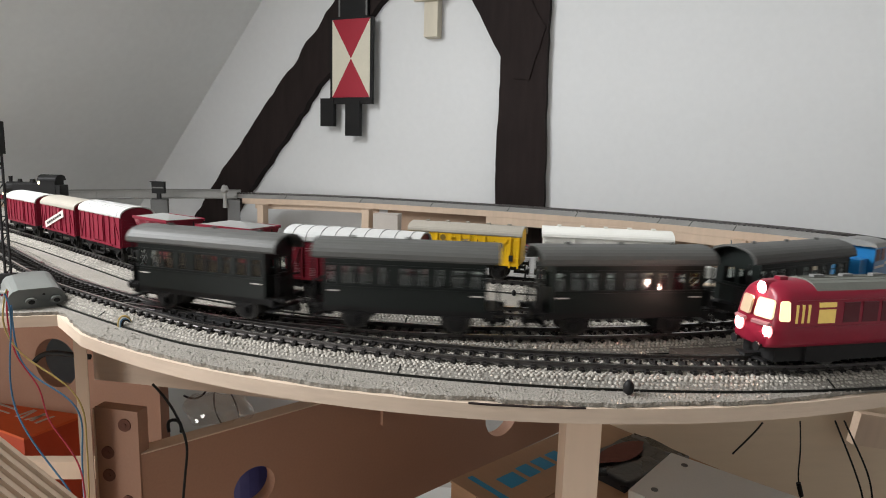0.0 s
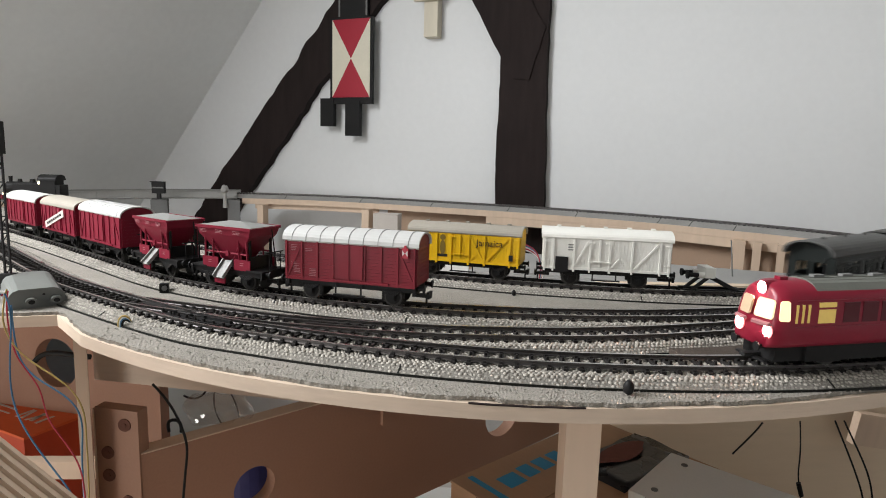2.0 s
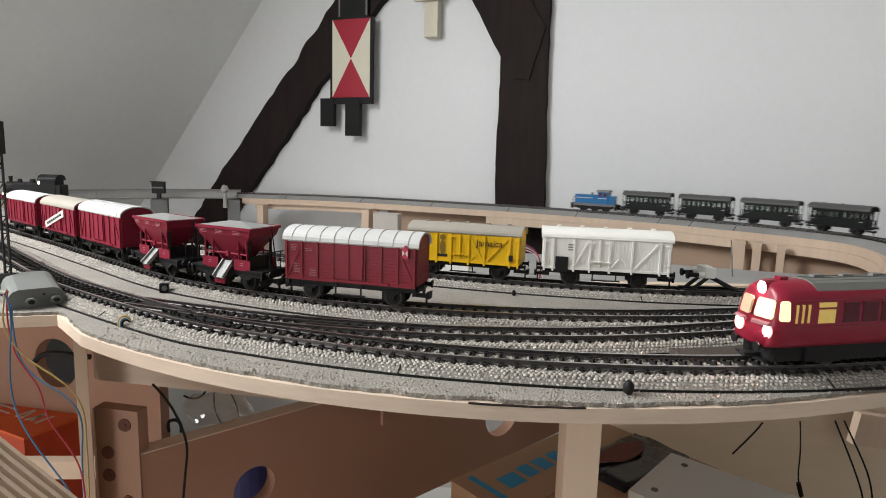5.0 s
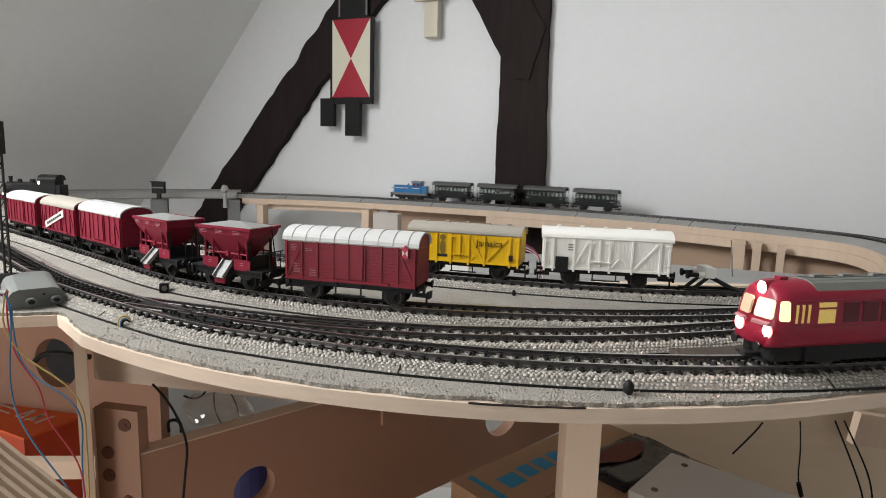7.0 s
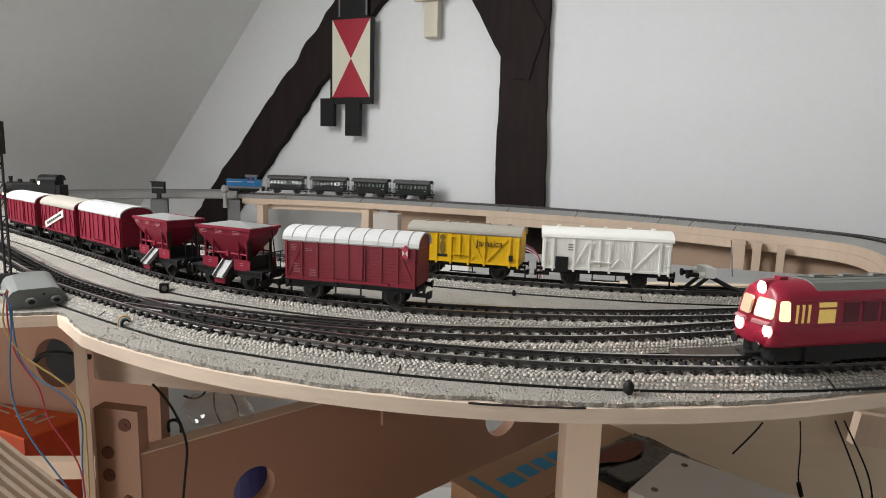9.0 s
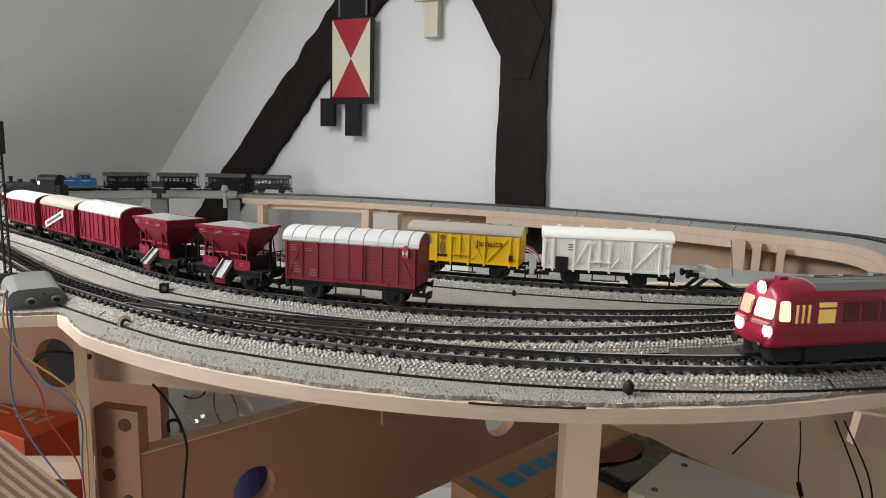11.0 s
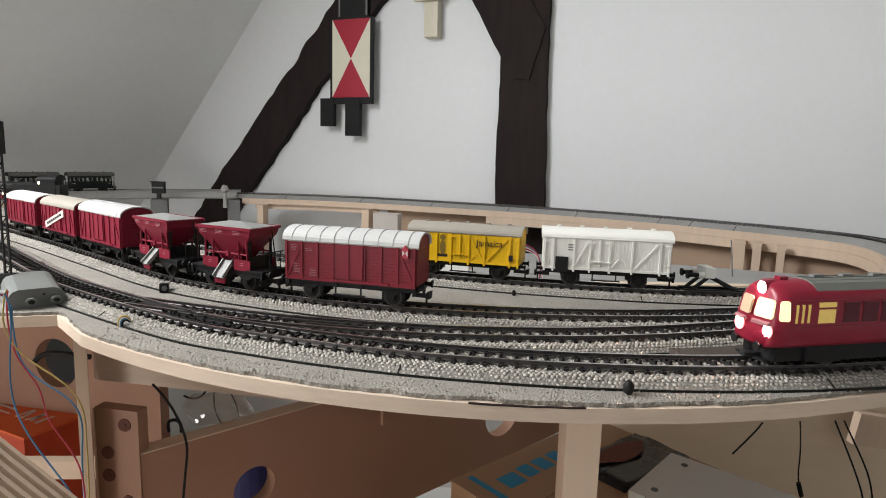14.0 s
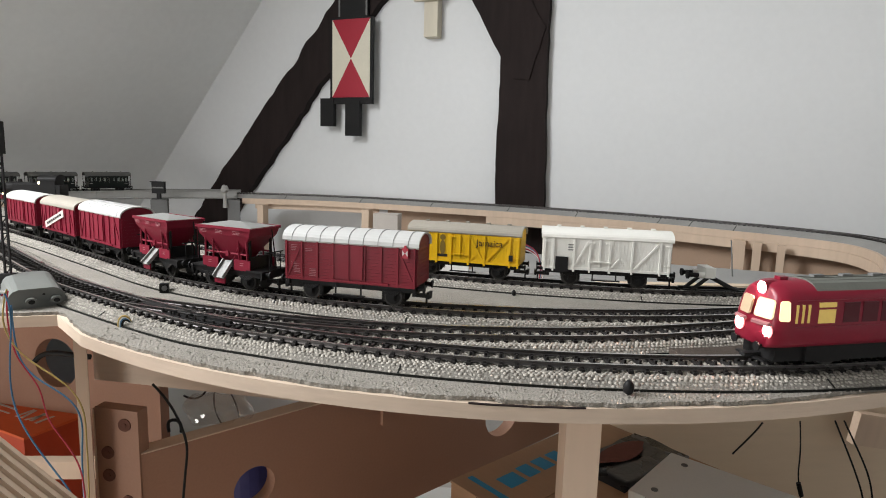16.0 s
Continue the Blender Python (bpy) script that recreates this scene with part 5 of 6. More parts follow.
        part("side_window", kbox(bmesh.new(), -L + 26.5, -L + 37, y0, y1, 29.4, 31.6), CABIN_Y, body, "yellow lit side window", bevel=0.0003)
        for i in range(8):
            x = -L + 42 + i * 12.2
            if x < L - 14:
                part("side_window", kbox(bmesh.new(), x, x + 10, y0, y1, 22.0, 31.4), DARKPANE, body, "dark side window", bevel=0.0003)
        for z in (20.0, 32.4):
            part("trim_line", kbox(bmesh.new(), -L + 13, L - 13, min(s * (half - 0.2), s * (half + 0.3)), max(s * (half - 0.2), s * (half + 0.3)), z, z + 0.5), BUSRED, body)
        part("side_skirt", kbox(bmesh.new(), -L + 24, L - 24, s * 12 - 0.6, s * 12 + 0.6, 3.2, 11.6), BLACK, root)
        part("axle_box", kbox(bmesh.new(), -42, -30, s * 11.5 - 1, s * 11.5 + 1, 2.5, 9), BLACK, root)
        part("axle_box", kbox(bmesh.new(), 30, 42, s * 11.5 - 1, s * 11.5 + 1, 2.5, 9), BLACK, root)
        bm = krod(bmesh.new(), (-L + 1.5, s * 8, 10.6), (-L - 2.5, s * 8, 10.6), 1.0, 10)
        krod(bm, (-L - 2.5, s * 8, 10.6), (-L - 3.2, s * 8, 10.6), 2.2, 14)
        part("buffer", bm, BLACK, root)
    part("underframe", kbox(bmesh.new(), -L + 6, L - 6, -11, 11, 3.4, 11.4), BLACK, root, bevel=0.001)
    bm = kbox(bmesh.new(), -L - 4, -L + 8, -2, 2, 4.0, 5.6)
    part("coupling", bm, IRON, root)
    part("front_step", kbox(bmesh.new(), -L + 0.5, -L + 3.0, -10, 10, 3.2, 4.2), BLACK, root)
    return root


def steam_loco(m):
    root = thing("steam_locomotive", "black steam locomotive with lit lamps at the end of the layout", "locomotive", m)
    for x in (-30, -12, 6, 24):
        wheelset(root, x, 7.5)
    part("frame", kbox(bmesh.new(), -50, 46, -11, 11, 8, 12), IRON, root)
    part("boiler", krod(bmesh.new(), (-50, 0, 24), (14, 0, 24), 9.5, 28), BLACK, root)
    part("smokebox_door", krod(bmesh.new(), (-52, 0, 24), (-50, 0, 24), 8.2, 24), IRON, root)
    part("chimney", krod(bmesh.new(), (-44, 0, 32), (-44, 0, 42), 2.6, 16, 3.4), BLACK, root)
    for x, l in ((-28, 7), (-6, 9)):
        part("dome", krod(bmesh.new(), (x, 0, 32), (x, 0, 38), l * 0.6, 18, l * 0.45), BLACK, root)
    for y in (-1, 1):
        a, b = sorted((y * 8, y * 15))
        part("side_tank", kbox(bmesh.new(), -34, 14, a, b, 13, 30), BLACK, root, bevel=0.001)
        part("cylinder", krod(bmesh.new(), (-46, y * 12, 9), (-34, y * 12, 9), 4, 14), BLACK, root)
        part("connecting_rod", kbox(bmesh.new(), -36, 24, y * 12 - 0.5, y * 12 + 0.5, 6.5, 8), RAIL, root)
    cab = part("cab", kbox(bmesh.new(), 14, 40, -15, 15, 12, 38), BLACK, root, bevel=0.0008)
    part("cab_roof", prism(bmesh.new(), arch(17, 37, 9), 11, 43, K), BLACK, root)
    part("bunker", kbox(bmesh.new(), 40, 48, -14, 14, 12, 30), BLACK, root)
    for x, y, z in ((-53, -8, 14), (12, -13, 33), (14, -15.5, 14)):
        bm = bmesh.new()
        bmesh.ops.create_uvsphere(bm, u_segments=12, v_segments=8, radius=2.4 * K, matrix=Matrix.Translation(Vector((x, y, z)) * K))
        part("lamp", bm, LAMP_Y, root, "small lit lamp", smooth=True)
    part("buffer_beam", kbox(bmesh.new(), -55, -52, -15, 15, 7, 13), CRIMSON, root)
    return root


def buffer_stop(m):
    root = thing("buffer_stop", "white and black model buffer stop at the end of the siding", "buffer stop", m)
    part("beam", kbox(bmesh.new(), -4.0, 4.0, -9.5, 9.5, 11, 19.5), WHITE, root, "white buffer beam", bevel=0.001)
    for y in (-6.6, 6.6):
        part("sleeve", krod(bmesh.new(), (-4.5, y, 13), (-9, y, 13.5), 2.6, 16), WHITE, root)
        bm = krod(bmesh.new(), (-9, y, 13), (-17, y, 13), 1.9, 14)
        krod(bm, (-17, y, 13), (-18.5, y, 13), 3.2, 16)
        part("buffer", bm, BLACK, root)
        for x0, x1 in ((-15, -1), (27, 3)):
            part("bent_rail", rod(bmesh.new(), Vector((x0, y, -1)) * K, Vector((x1, y, 11)) * K, 0.0017, 8), IRON, root)
        part("foot_rail", kbox(bmesh.new(), -20, 30, y - 1, y + 1, -0.8, 1.0), IRON, root)
    return root


# -- the standing goods train
lead = covered_wagon("covered_wagon", "oxide-red covered goods wagon with a pale ribbed roof and tail board", goods_line.seat(0.791, 0.031), OXIDE, ROOFLIGHT, L=97, seams=9, seam_mat=CONCRETE,
                     roof_label="pale grey ribbed roof", base=31, group="red goods wagons")
taller(lead, 1.13)
tail_signal(lead, 41.5, -15.6, 34.5)
for k, (x, z, r, w) in enumerate(((-44, 35, 4, 6), (-44, 24, 4, 8), (-33, 33, 2, 7), (-30, 20.5, 5, 9), (-42, 20, 3, 9))):
    bars(lead, x, z, -15.3, r, w * 0.8, 0.32, 0.75, FAINT, -1, k)
taller(hopper_wagon(goods_line.seat(0.6875, 0.02), "crimson hopper wagon with chutes and a grey covered load"), 1.14)
taller(hopper_wagon(goods_line.seat(0.6015, 0.02), "crimson hopper wagon coupled behind a boxcar"), 1.13)
b3 = covered_wagon("covered_wagon", "crimson covered goods wagon with a pale roof", goods_line.seat(0.498, 0.03), CRIMSON, ROOFLIGHT, L=92, seams=9, seam_mat=ROOFLIGHT, group="red goods wagons")
b2 = covered_wagon("covered_wagon", "crimson covered wagon with a dusty roof and a slanting pale banner", goods_line.seat(0.390, 0.03), CRIMSON, ROOFTAN, L=92, group="red goods wagons")
bm = bmesh.new()
strip(bm, -32, 18, 22, 33, -16.6, 6.5, -0.2)
part("banner", bm, LETTER, b2, "slanting pale banner")
for i in range(7):
    bm = bmesh.new()
    x = -26 + i * 6.2
    strip(bm, x, 19.6 + i * 1.72, x + 4.4, 20.8 + i * 1.72, -16.85, 2.2, -0.15)
    part("lettering_bar", bm, INK, b2)
b1 = covered_wagon("covered_wagon", "crimson covered goods wagon with a pale roof, next to the engine", goods_line.seat(0.277, 0.03), CRIMSON, ROOFLIGHT, L=92, group="red goods wagons")

for w, k in ((b1, 1.07), (b2, 1.09), (b3, 1.13)):
    taller(w, k)

# -- the siding
yel = covered_wagon("covered_wagon", "yellow banana wagon with a beige vented roof on the siding", siding_line.seat(0.3095, 0.03), YELLOW, ROOFTAN, L=98, style="brace", upright=True,
                    vents=5, rise=7, group="wagons on the siding", first_brace=False)
letters("wagon_name", "Jamaica", 0.0078, INK, yel, pose(0.0235, -0.0157, 0.0305, 90, 0, 0), "black painted word")
bars(yel, -43, 34, -15.0, 3, 7, 0.9, 1.0, INK, -1, 2)
bm = bmesh.new()
for cx, cz, rx, rz in ((-18.5, 33.4, 2.6, 2.4), (-18.5, 25.0, 2.5, 6.2)):
    vs = [bm.verts.new(((cx + rx * math.cos(a * math.pi / 10)) * K, -15.15 * K, (cz + rz * math.sin(a * math.pi / 10)) * K)) for a in range(20)]
    ws = [bm.verts.new((v.co.x, -14.7 * K, v.co.z)) for v in vs]
    bm.faces.new(vs)
    for i in range(20):
        bm.faces.new((vs[i], ws[i], ws[(i + 1) % 20], vs[(i + 1) % 20]))
part("printed_emblem", bm, [material("emblem_print", (0.16, 0.10, 0.015), 0.6, bump=0)], yel, "dark printed emblem")
part("emblem_base", kbox(bmesh.new(), -23, -14, -15.2, -14.8, 17, 19.2), INK, yel)
part("end_mark", kbox(bmesh.new(), 40.5, 44, -15.9, -15.5, 17, 22), INK, yel)
whi = covered_wagon("covered_wagon", "ivory-white refrigerator wagon with raised bracing on the siding", siding_line.seat(0.428, 0.03), WHITE, WHITE, L=102, style="brace", upright=True,
                    vents=5, rise=7, group="wagons on the siding", base=28)
bars(whi, -31, 33, -15.0, 3, 6, 0.9, 1.1, CONCRETE, -1, 6)
part("black_panel", kbox(bmesh.new(), -41, -30.5, -16.2, -15.0, 11, 23), BLACK, whi, "black brake panel", bevel=0.0004)
for w in (yel, whi):
    taller(w, 1.07 if w is whi else 1.035)
buffer_stop(siding_line.seat(siding_line.near(0.221), 0.012))

# -- railbus, steam engine and the passenger train
taller(railbus(front_line.seat(front_line.near(0.249) - 0.011, 0.036)), 1.13)
taller(steam_loco(pose(-0.742, 1.09, ZR, 0, 0, 4)), 1.15)
loco = diesel_loco(pose(0, 0, ZR))
first = coach(pose(0, 0, ZR))
# coaches and engine are stretched to fit the camera's view too
first.scale = (1.14, 1.08, 1.17)
loco.scale = (1.14, 1.12, 1.27)
COACHES = [first] + [copy_thing(first, pose(0, 0, ZR)) for _ in range(3)]

# ------------------------------------------------------------------ the far side: bridge, pillars, fascia
def far_side():
    before = set(bpy.data.objects)
    b = thing("girder_bridge", "pale grey plate girder bridge carrying the rear track", "bridge")
    span = [p for p in FAR if -0.875 < p[0] < -0.52 and p[1] > 1.3]
    for o in (0.030, -0.030):
        part("girder", sweep(bmesh.new(), span, [(o - 0.0015, ZR - 0.015), (o - 0.0015, ZR + 0.003), (o + 0.0015, ZR + 0.003), (o + 0.0015, ZR - 0.015)]), BRIDGE, b)
        part("flange", sweep(bmesh.new(), span, [(o - 0.004, ZR + 0.0031), (o - 0.004, ZR + 0.005), (o + 0.004, ZR + 0.005), (o + 0.004, ZR + 0.0031)]), BRIDGE, b)
    part("bridge_deck", sweep(bmesh.new(), span, [(-0.029, ZD - 0.004), (-0.029, ZD - 0.001), (0.029, ZD - 0.001), (0.029, ZD - 0.004)]), BRIDGE, b)
    for i in range(1, len(span) - 1, 2):
        p, q = Vector(span[i]), (Vector(span[i + 1]) - Vector(span[i - 1])).normalized()
        part("stiffener", kbox(bmesh.new(), -0.8, 0.8, 31.0, 32.6, -15, 2.9), BRIDGE, b, m=pose(p.x, p.y, ZR, 0, 0, math.degrees(math.atan2(q.y, q.x))))
    for x, y, w, mt in ((-0.694, 1.458, 0.037, CONCRETE), (-0.53, 1.505, 0.03, CONCRETE), (-0.86, 1.31, 0.03, CONCRETE)):
        bm = box(bmesh.new(), -w / 2, w / 2, -0.02, 0.02, 0, 0.664)
        tagged(part("bridge_pier", bm, mt, bevel=0.001, m=pose(x, y, 0.120, 0, 0, 20)), "plain grey pier under the girder bridge", "pier", "bridge piers")
    s = thing("block_signal", "black square signal screen on a grey pier", "railway signal", pose(-0.676, 1.418, 0.789))
    part("screen", kbox(bmesh.new(), -15, 15, -4, 4, 12, 40), BLACK, s, bevel=0.001)
    part("screen_stripe", kbox(bmesh.new(), -13, 13, -5, -4.2, 24, 27), CONCRETE, s, m=pose(0, 0, 0, 0, -0, 0))
    part("stand", kbox(bmesh.new(), -4, 4, -4, 4, -1, 12), BLACK, s)
    part("top_arm", kbox(bmesh.new(), -20, -2, -2, 2, 38, 40), BLACK, s)
    g = thing("wrapped_lamp", "white crumpled bundle tied to the bridge end", "bundle", pose(-0.541, 1.476, 0.776))
    bm = bmesh.new()
    bmesh.ops.create_icosphere(bm, subdivisions=3, radius=0.0105, matrix=pose(0, 0, 0.036) @ Matrix.Diagonal((0.9, 0.8, 1, 1)))
    for v in bm.verts:
        v.co *= 1 + 0.12 * noise.noise(v.co * 160)
    part("ball", bm, BRIDGE, g, smooth=True)
    bm = rod(bmesh.new(), (0, 0, -0.01), (0, 0, 0.028), 0.0055, 12, 0.0035)
    for v in bm.verts:
        v.co.x += 0.003 * noise.noise(v.co * 120)
    part("tail", bm, BRIDGE, g)
    # posts under the rear board
    for x, y, w in ((-0.458, 1.508, 0.019), (-0.187, 1.455, 0.020), (0.530, 1.064, 0.020), (0.548, 1.036, 0.013), (0.570, 1.000, 0.011)):
        post("board_post", x, y, 0.122, ZR - 0.0262, w, w, -25, "pale square wooden post under the rear board")
    # fascia under the rear board
    f = thing("rear_fascia", "brown fibreboard fascia under the rear baseboard", "fascia panel", kind="structure")
    fibre = material("fascia_board", (0.36, 0.25, 0.175), 0.65, grain=400, vary=0.08, stain=4, stained=0.14, bump=0.06)
    for lo, hi in ((-0.14, 0.155), (0.235, 9)):
        line = [p for p in FAR if lo < p[0] < hi and p[1] > 0.80]
        part("panel", sweep(bmesh.new(), line, [(0.004, 0.46), (0.004, ZR - 0.0262), (-0.002, ZR - 0.0262), (-0.002, 0.46)]), fibre, f)
    hi = [p for p in FAR if -0.50 < p[0] < -0.14]
    part("rail_board", sweep(bmesh.new(), hi, [(0.030, ZD - 0.030), (0.030, ZR - 0.0262), (0.020, ZR - 0.0262), (0.020, ZD - 0.030)]), PINE, f)
    bpy.context.view_layer.update()
    for ob in set(bpy.data.objects) - before:
        if ob.parent is None:
            ob.matrix_basis = DEEPER @ ob.matrix_basis
    # shelf that carries what stands inside the ring
    bm = box(bmesh.new(), -1.1, 0.62, 0.60, 1.46, 0.37, 0.395)
    tagged(part("inner_shelf", bm, OFFWHITE), "white shelf board inside the ring of track", "shelf", kind="structure")
    wb = thing("white_carton", "small plain off-white carton standing inside the layout", "carton", pose(-0.121, 1.28, 0.395, 0, 0, -4))
    part("carton_body", box(bmesh.new(), -0.026, 0.026, -0.028, 0.03, 0, 0.386), DULLCARD, wb, bevel=0.001)
    part("carton_flap", box(bmesh.new(), -0.0262, 0.0262, -0.0282, 0.0, 0.3862, 0.3878), DULLCARD, wb, bevel=0.0004)
    p = thing("flat_parcel", "pale grey parcel lying inside the layout", "parcel", pose(0.27, 0.84, 0.395, 0, 0, -18))
    part("carton", box(bmesh.new(), -0.22, 0.26, -0.08, 0.12, 0, 0.352), BRIDGE, p, bevel=0.01)
    part("carton_flap", box(bmesh.new(), -0.215, 0.255, -0.075, 0.02, 0.3522, 0.3555), BRIDGE, p, bevel=0.0006)


far_side()


# ------------------------------------------------------------------ below the front board
def oriented(name, a, b, z0, z1, thick, mat, parent=None, label="", bevel=0.0012):
    """An upright board between two plan points."""
    a, b = Vector(a), Vector(b)
    d = b - a
    bm = box(bmesh.new(), 0, d.length, 0, thick, 0, z1 - z0)
    return part(name, bm, mat, parent, label, bevel=bevel, m=pose(a.x, a.y, z0, 0, 0, math.degrees(math.atan2(d.y, d.x))))


def holed_board(name, a, b, z0, z1, thick, holes, mat, label, category):
    """An upright board with round holes cut through it: holes are (distance along, z, radius)."""
    a, b = Vector(a), Vector(b)
    d = b - a
    L = d.length
    bm = box(bmesh.new(), 0, L, 0, thick, z0, z1)
    ob = part(name, bm, mat, None, m=pose(a.x, a.y, 0, 0, 0, math.degrees(math.atan2(d.y, d.x))))
    for s, z, r in holes:
        cut = bmesh.new()
        rod(cut, (s, -0.05, z), (s, 0.05 + thick, z), r, 40)
        me = bpy.data.meshes.new("cut")
        cut.to_mesh(me)
        cut.free()
        co = new("cut", me)
        co.matrix_basis = ob.matrix_basis
        md = ob.modifiers.new("hole", "BOOLEAN")
        md.object, md.operation, md.solver = co, "DIFFERENCE", "EXACT"
        bpy.context.view_layer.update()
        done = bpy.data.meshes.new_from_object(ob.evaluated_get(bpy.context.evaluated_depsgraph_get()))
        ob.modifiers.clear()
        ob.data = done
        bpy.data.objects.remove(co)
    return tagged(ob, label, category)


def below():
    post("table_leg", 0.0782, 0.312, 0.0, ZD - 0.0100, 0.0185, 0.024, -3, "pale square wooden table leg under the front board")
    post("table_leg", -0.2432, 0.389, 0.0, ZD - 0.0100, 0.0072, 0.026, 31, "thin pale wooden leg near the turnout motor")
    # cross board with two holes, running away under the layout
    brd = holed_board("cross_board", (-0.206, 0.390), (0.329, 0.872), 0.565, 0.692, 0.014, [(0.082, 0.638, 0.0172), (0.375, 0.621, 0.0275)], MDF, "brown fibreboard cross member with cut round holes", "board")
    # strip for the pale raw edge, which also paints the light on it
    part("edge_band", box(bmesh.new(), 0, 0.72, 0, 0.014, 0.6923, 0.6933), PINE, brd, "pale raw top edge with its light in the colour")
    part("cleat", box(bmesh.new(), 0.205, 0.213, -0.004, -0.0002, 0.656, 0.6915), MDF, brd, bevel=0.0006)
    part("bolt", rod(bmesh.new(), (0.236, -0.003, 0.684), (0.236, 0.0, 0.684), 0.003, 12), IRON, brd)
    roll = thing("blue_roll", "navy blue roll seen through the hole in the cross board", "roll", pose(-0.168, 0.545, 0.396))
    part("sleeve", rod(bmesh.new(), (0, 0, 0), (0, 0, 0.240), 0.045, 32), NAVY, roll)
    part("cap", rod(bmesh.new(), (0, 0, 0.2401), (0, 0, 0.244), 0.04, 32), OFFWHITE, roll)
    # left end boards
    oriented("end_board", (-0.2445, 0.405), (-0.085, 0.3763), 0.7405, ZD - 0.0100, 0.012, PLY, None, "")
    tagged(bpy.data.objects["end_board"], "pale grained wooden apron under the bend of the deck", "board")
    lb = thing("plugged_board", "brown board with dowel plugs screwed below the apron", "board")
    oriented("panel", (-0.2400, 0.3952), (-0.2065, 0.3885), 0.40, 0.7245, 0.010, MDF, lb)
    for x, z in ((-0.2163, 0.714), (-0.2305, 0.692), (-0.2305, 0.675), (-0.2163, 0.657)):
        y = 0.3945 - 0.2 * (x + 0.2365)
        bm = rod(bmesh.new(), (x, y + 0.002, z), (x - 0.0003, y - 0.0010, z), 0.0046, 20)
        pl = part("dowel_plug", bm, PLUG, lb, "dark dowel plug")
        part("plug_centre", rod(bmesh.new(), (x, y, z), (x - 0.0003, y - 0.0015, z), 0.0016, 12), PLUG, pl)
    oriented("edge_strip", (-0.2420, 0.3956), (-0.2402, 0.3952), 0.40, 0.7225, 0.010, PINE, lb)
    # back panel behind the left opening with its cut-out and clutter
    holed_board("left_panel", (-0.62, 0.60), (-0.255, 0.52), 0.40, ZD - 0.0100, 0.012, [(0.262, 0.700, 0.024)], MDF, "brown fibreboard panel with a round cut-out", "board")
    cb = thing("orange_carton", "orange and red printed cardboard carton standing under the layout", "carton", pose(-0.360, 0.489, 0.3970, 0, 0, -25))
    part("carton_body", box(bmesh.new(), -0.13, 0.0, 0.0, 0.065, 0, 0.2522), material("red_orange_print", (0.45, 0.06, 0.022), 0.55, grain=300, vary=0.06, stain=9, stained=0.12, bump=0.05), cb, bevel=0.001)
    part("lid", box(bmesh.new(), -0.1302, 0.0002, -0.0002, 0.0652, 0.2522, 0.2545), ORANGE, cb, bevel=0.0006)
    for i, (x, tilt) in enumerate(((-0.052, 0), (-0.044, 18), (-0.037, -18), (-0.030, 18), (-0.022, 0))):
        part("print_bar", box(bmesh.new(), 0, 0.0032, 0, 0.017, 0, 0.0003), LETTER, cb, m=pose(x, 0.022, 0.2546, 0, 0, tilt))
        part("print_bar", box(bmesh.new(), 0, 0.0022, -0.0004, 0.0, 0, 0.011), LETTER, cb, m=pose(x - 0.030, -0.0003, 0.2290, 0, tilt * 0.8, 0))
    part("print_line", box(bmesh.new(), -0.105, -0.065, 0.030, 0.0325, 0.2546, 0.2549), LETTER, cb)
    part("print_line", box(bmesh.new(), -0.110, -0.062, 0.022, 0.0240, 0.2546, 0.2549), LETTER, cb)
    cr = thing("blue_crate", "blue plastic crate behind the cut-out panel", "crate", pose(-0.44, 0.68, 0.396, 0, 0, -12))
    part("crate_body", box(bmesh.new(), -0.10, 0.045, 0, 0.10, 0, 0.318), material("blue_crate_plastic", (0.22, 0.30, 0.36), 0.45, grain=200, vary=0.08, bump=0.05), cr, bevel=0.004)
    part("crate_rim", box(bmesh.new(), -0.104, 0.049, -0.004, 0.104, 0.318, 0.330), CONCRETE, cr, bevel=0.002)
    # foreground planks, bottom left
    pk = thing("ribbed_plank", "pale ribbed wooden plank leaning below the layout", "plank", pose(-0.209, 0.285, 0.7285, 0, 41, 0))
    part("plank_body", box(bmesh.new(), -0.16, 0.42, -0.078, 0.012, -0.022, 0.0), PINE, pk, bevel=0.001)
    for i in range(15):
        part("rib", box(bmesh.new(), -0.16, 0.42, 0.0092 - i * 0.0058, 0.0118 - i * 0.0058, -0.0002, 0.0026), PINE, pk)
    rl = thing("ledger_strip", "pale wooden ledger strip between the legs", "batten")
    oriented("strip", (-0.310, 0.402), (-0.243, 0.406), 0.664, 0.677, 0.010, PINE, rl)
    # lower shelf and what stands on it
    bm = box(bmesh.new(), -0.75, 0.75, 0.24, 0.595, 0.37, 0.395)
    tagged(part("lower_shelf", bm, PINE), "pale wooden storage shelf below the layout", "shelf", kind="structure")
    bx = thing("cardboard_box", "brown cardboard box with blue printing on its lid", "cardboard box", pose(0.061, 0.400, 0.391, 0, 0, 41))
    part("carton_body", box(bmesh.new(), -0.022, 0.16, -0.07, 0.050, 0, 0.268), CARD, bx, bevel=0.0008)
    for y0, y1 in ((-0.0705, -0.0105), (-0.0095, 0.0505)):
        part("flap", box(bmesh.new(), -0.0225, 0.1605, y0, y1, 0.2682, 0.2702), CARD, bx, bevel=0.0004)
    part("print_square", box(bmesh.new(), 0.006, 0.024, 0.014, 0.030, 0.2702, 0.2705), PRINTBLUE, bx)
    for i in range(4):
        part("print_bar", box(bmesh.new(), 0.029 + i * 0.018, 0.042 + i * 0.018, 0.016, 0.032, 0.2702, 0.2705), PRINTBLUE, bx)
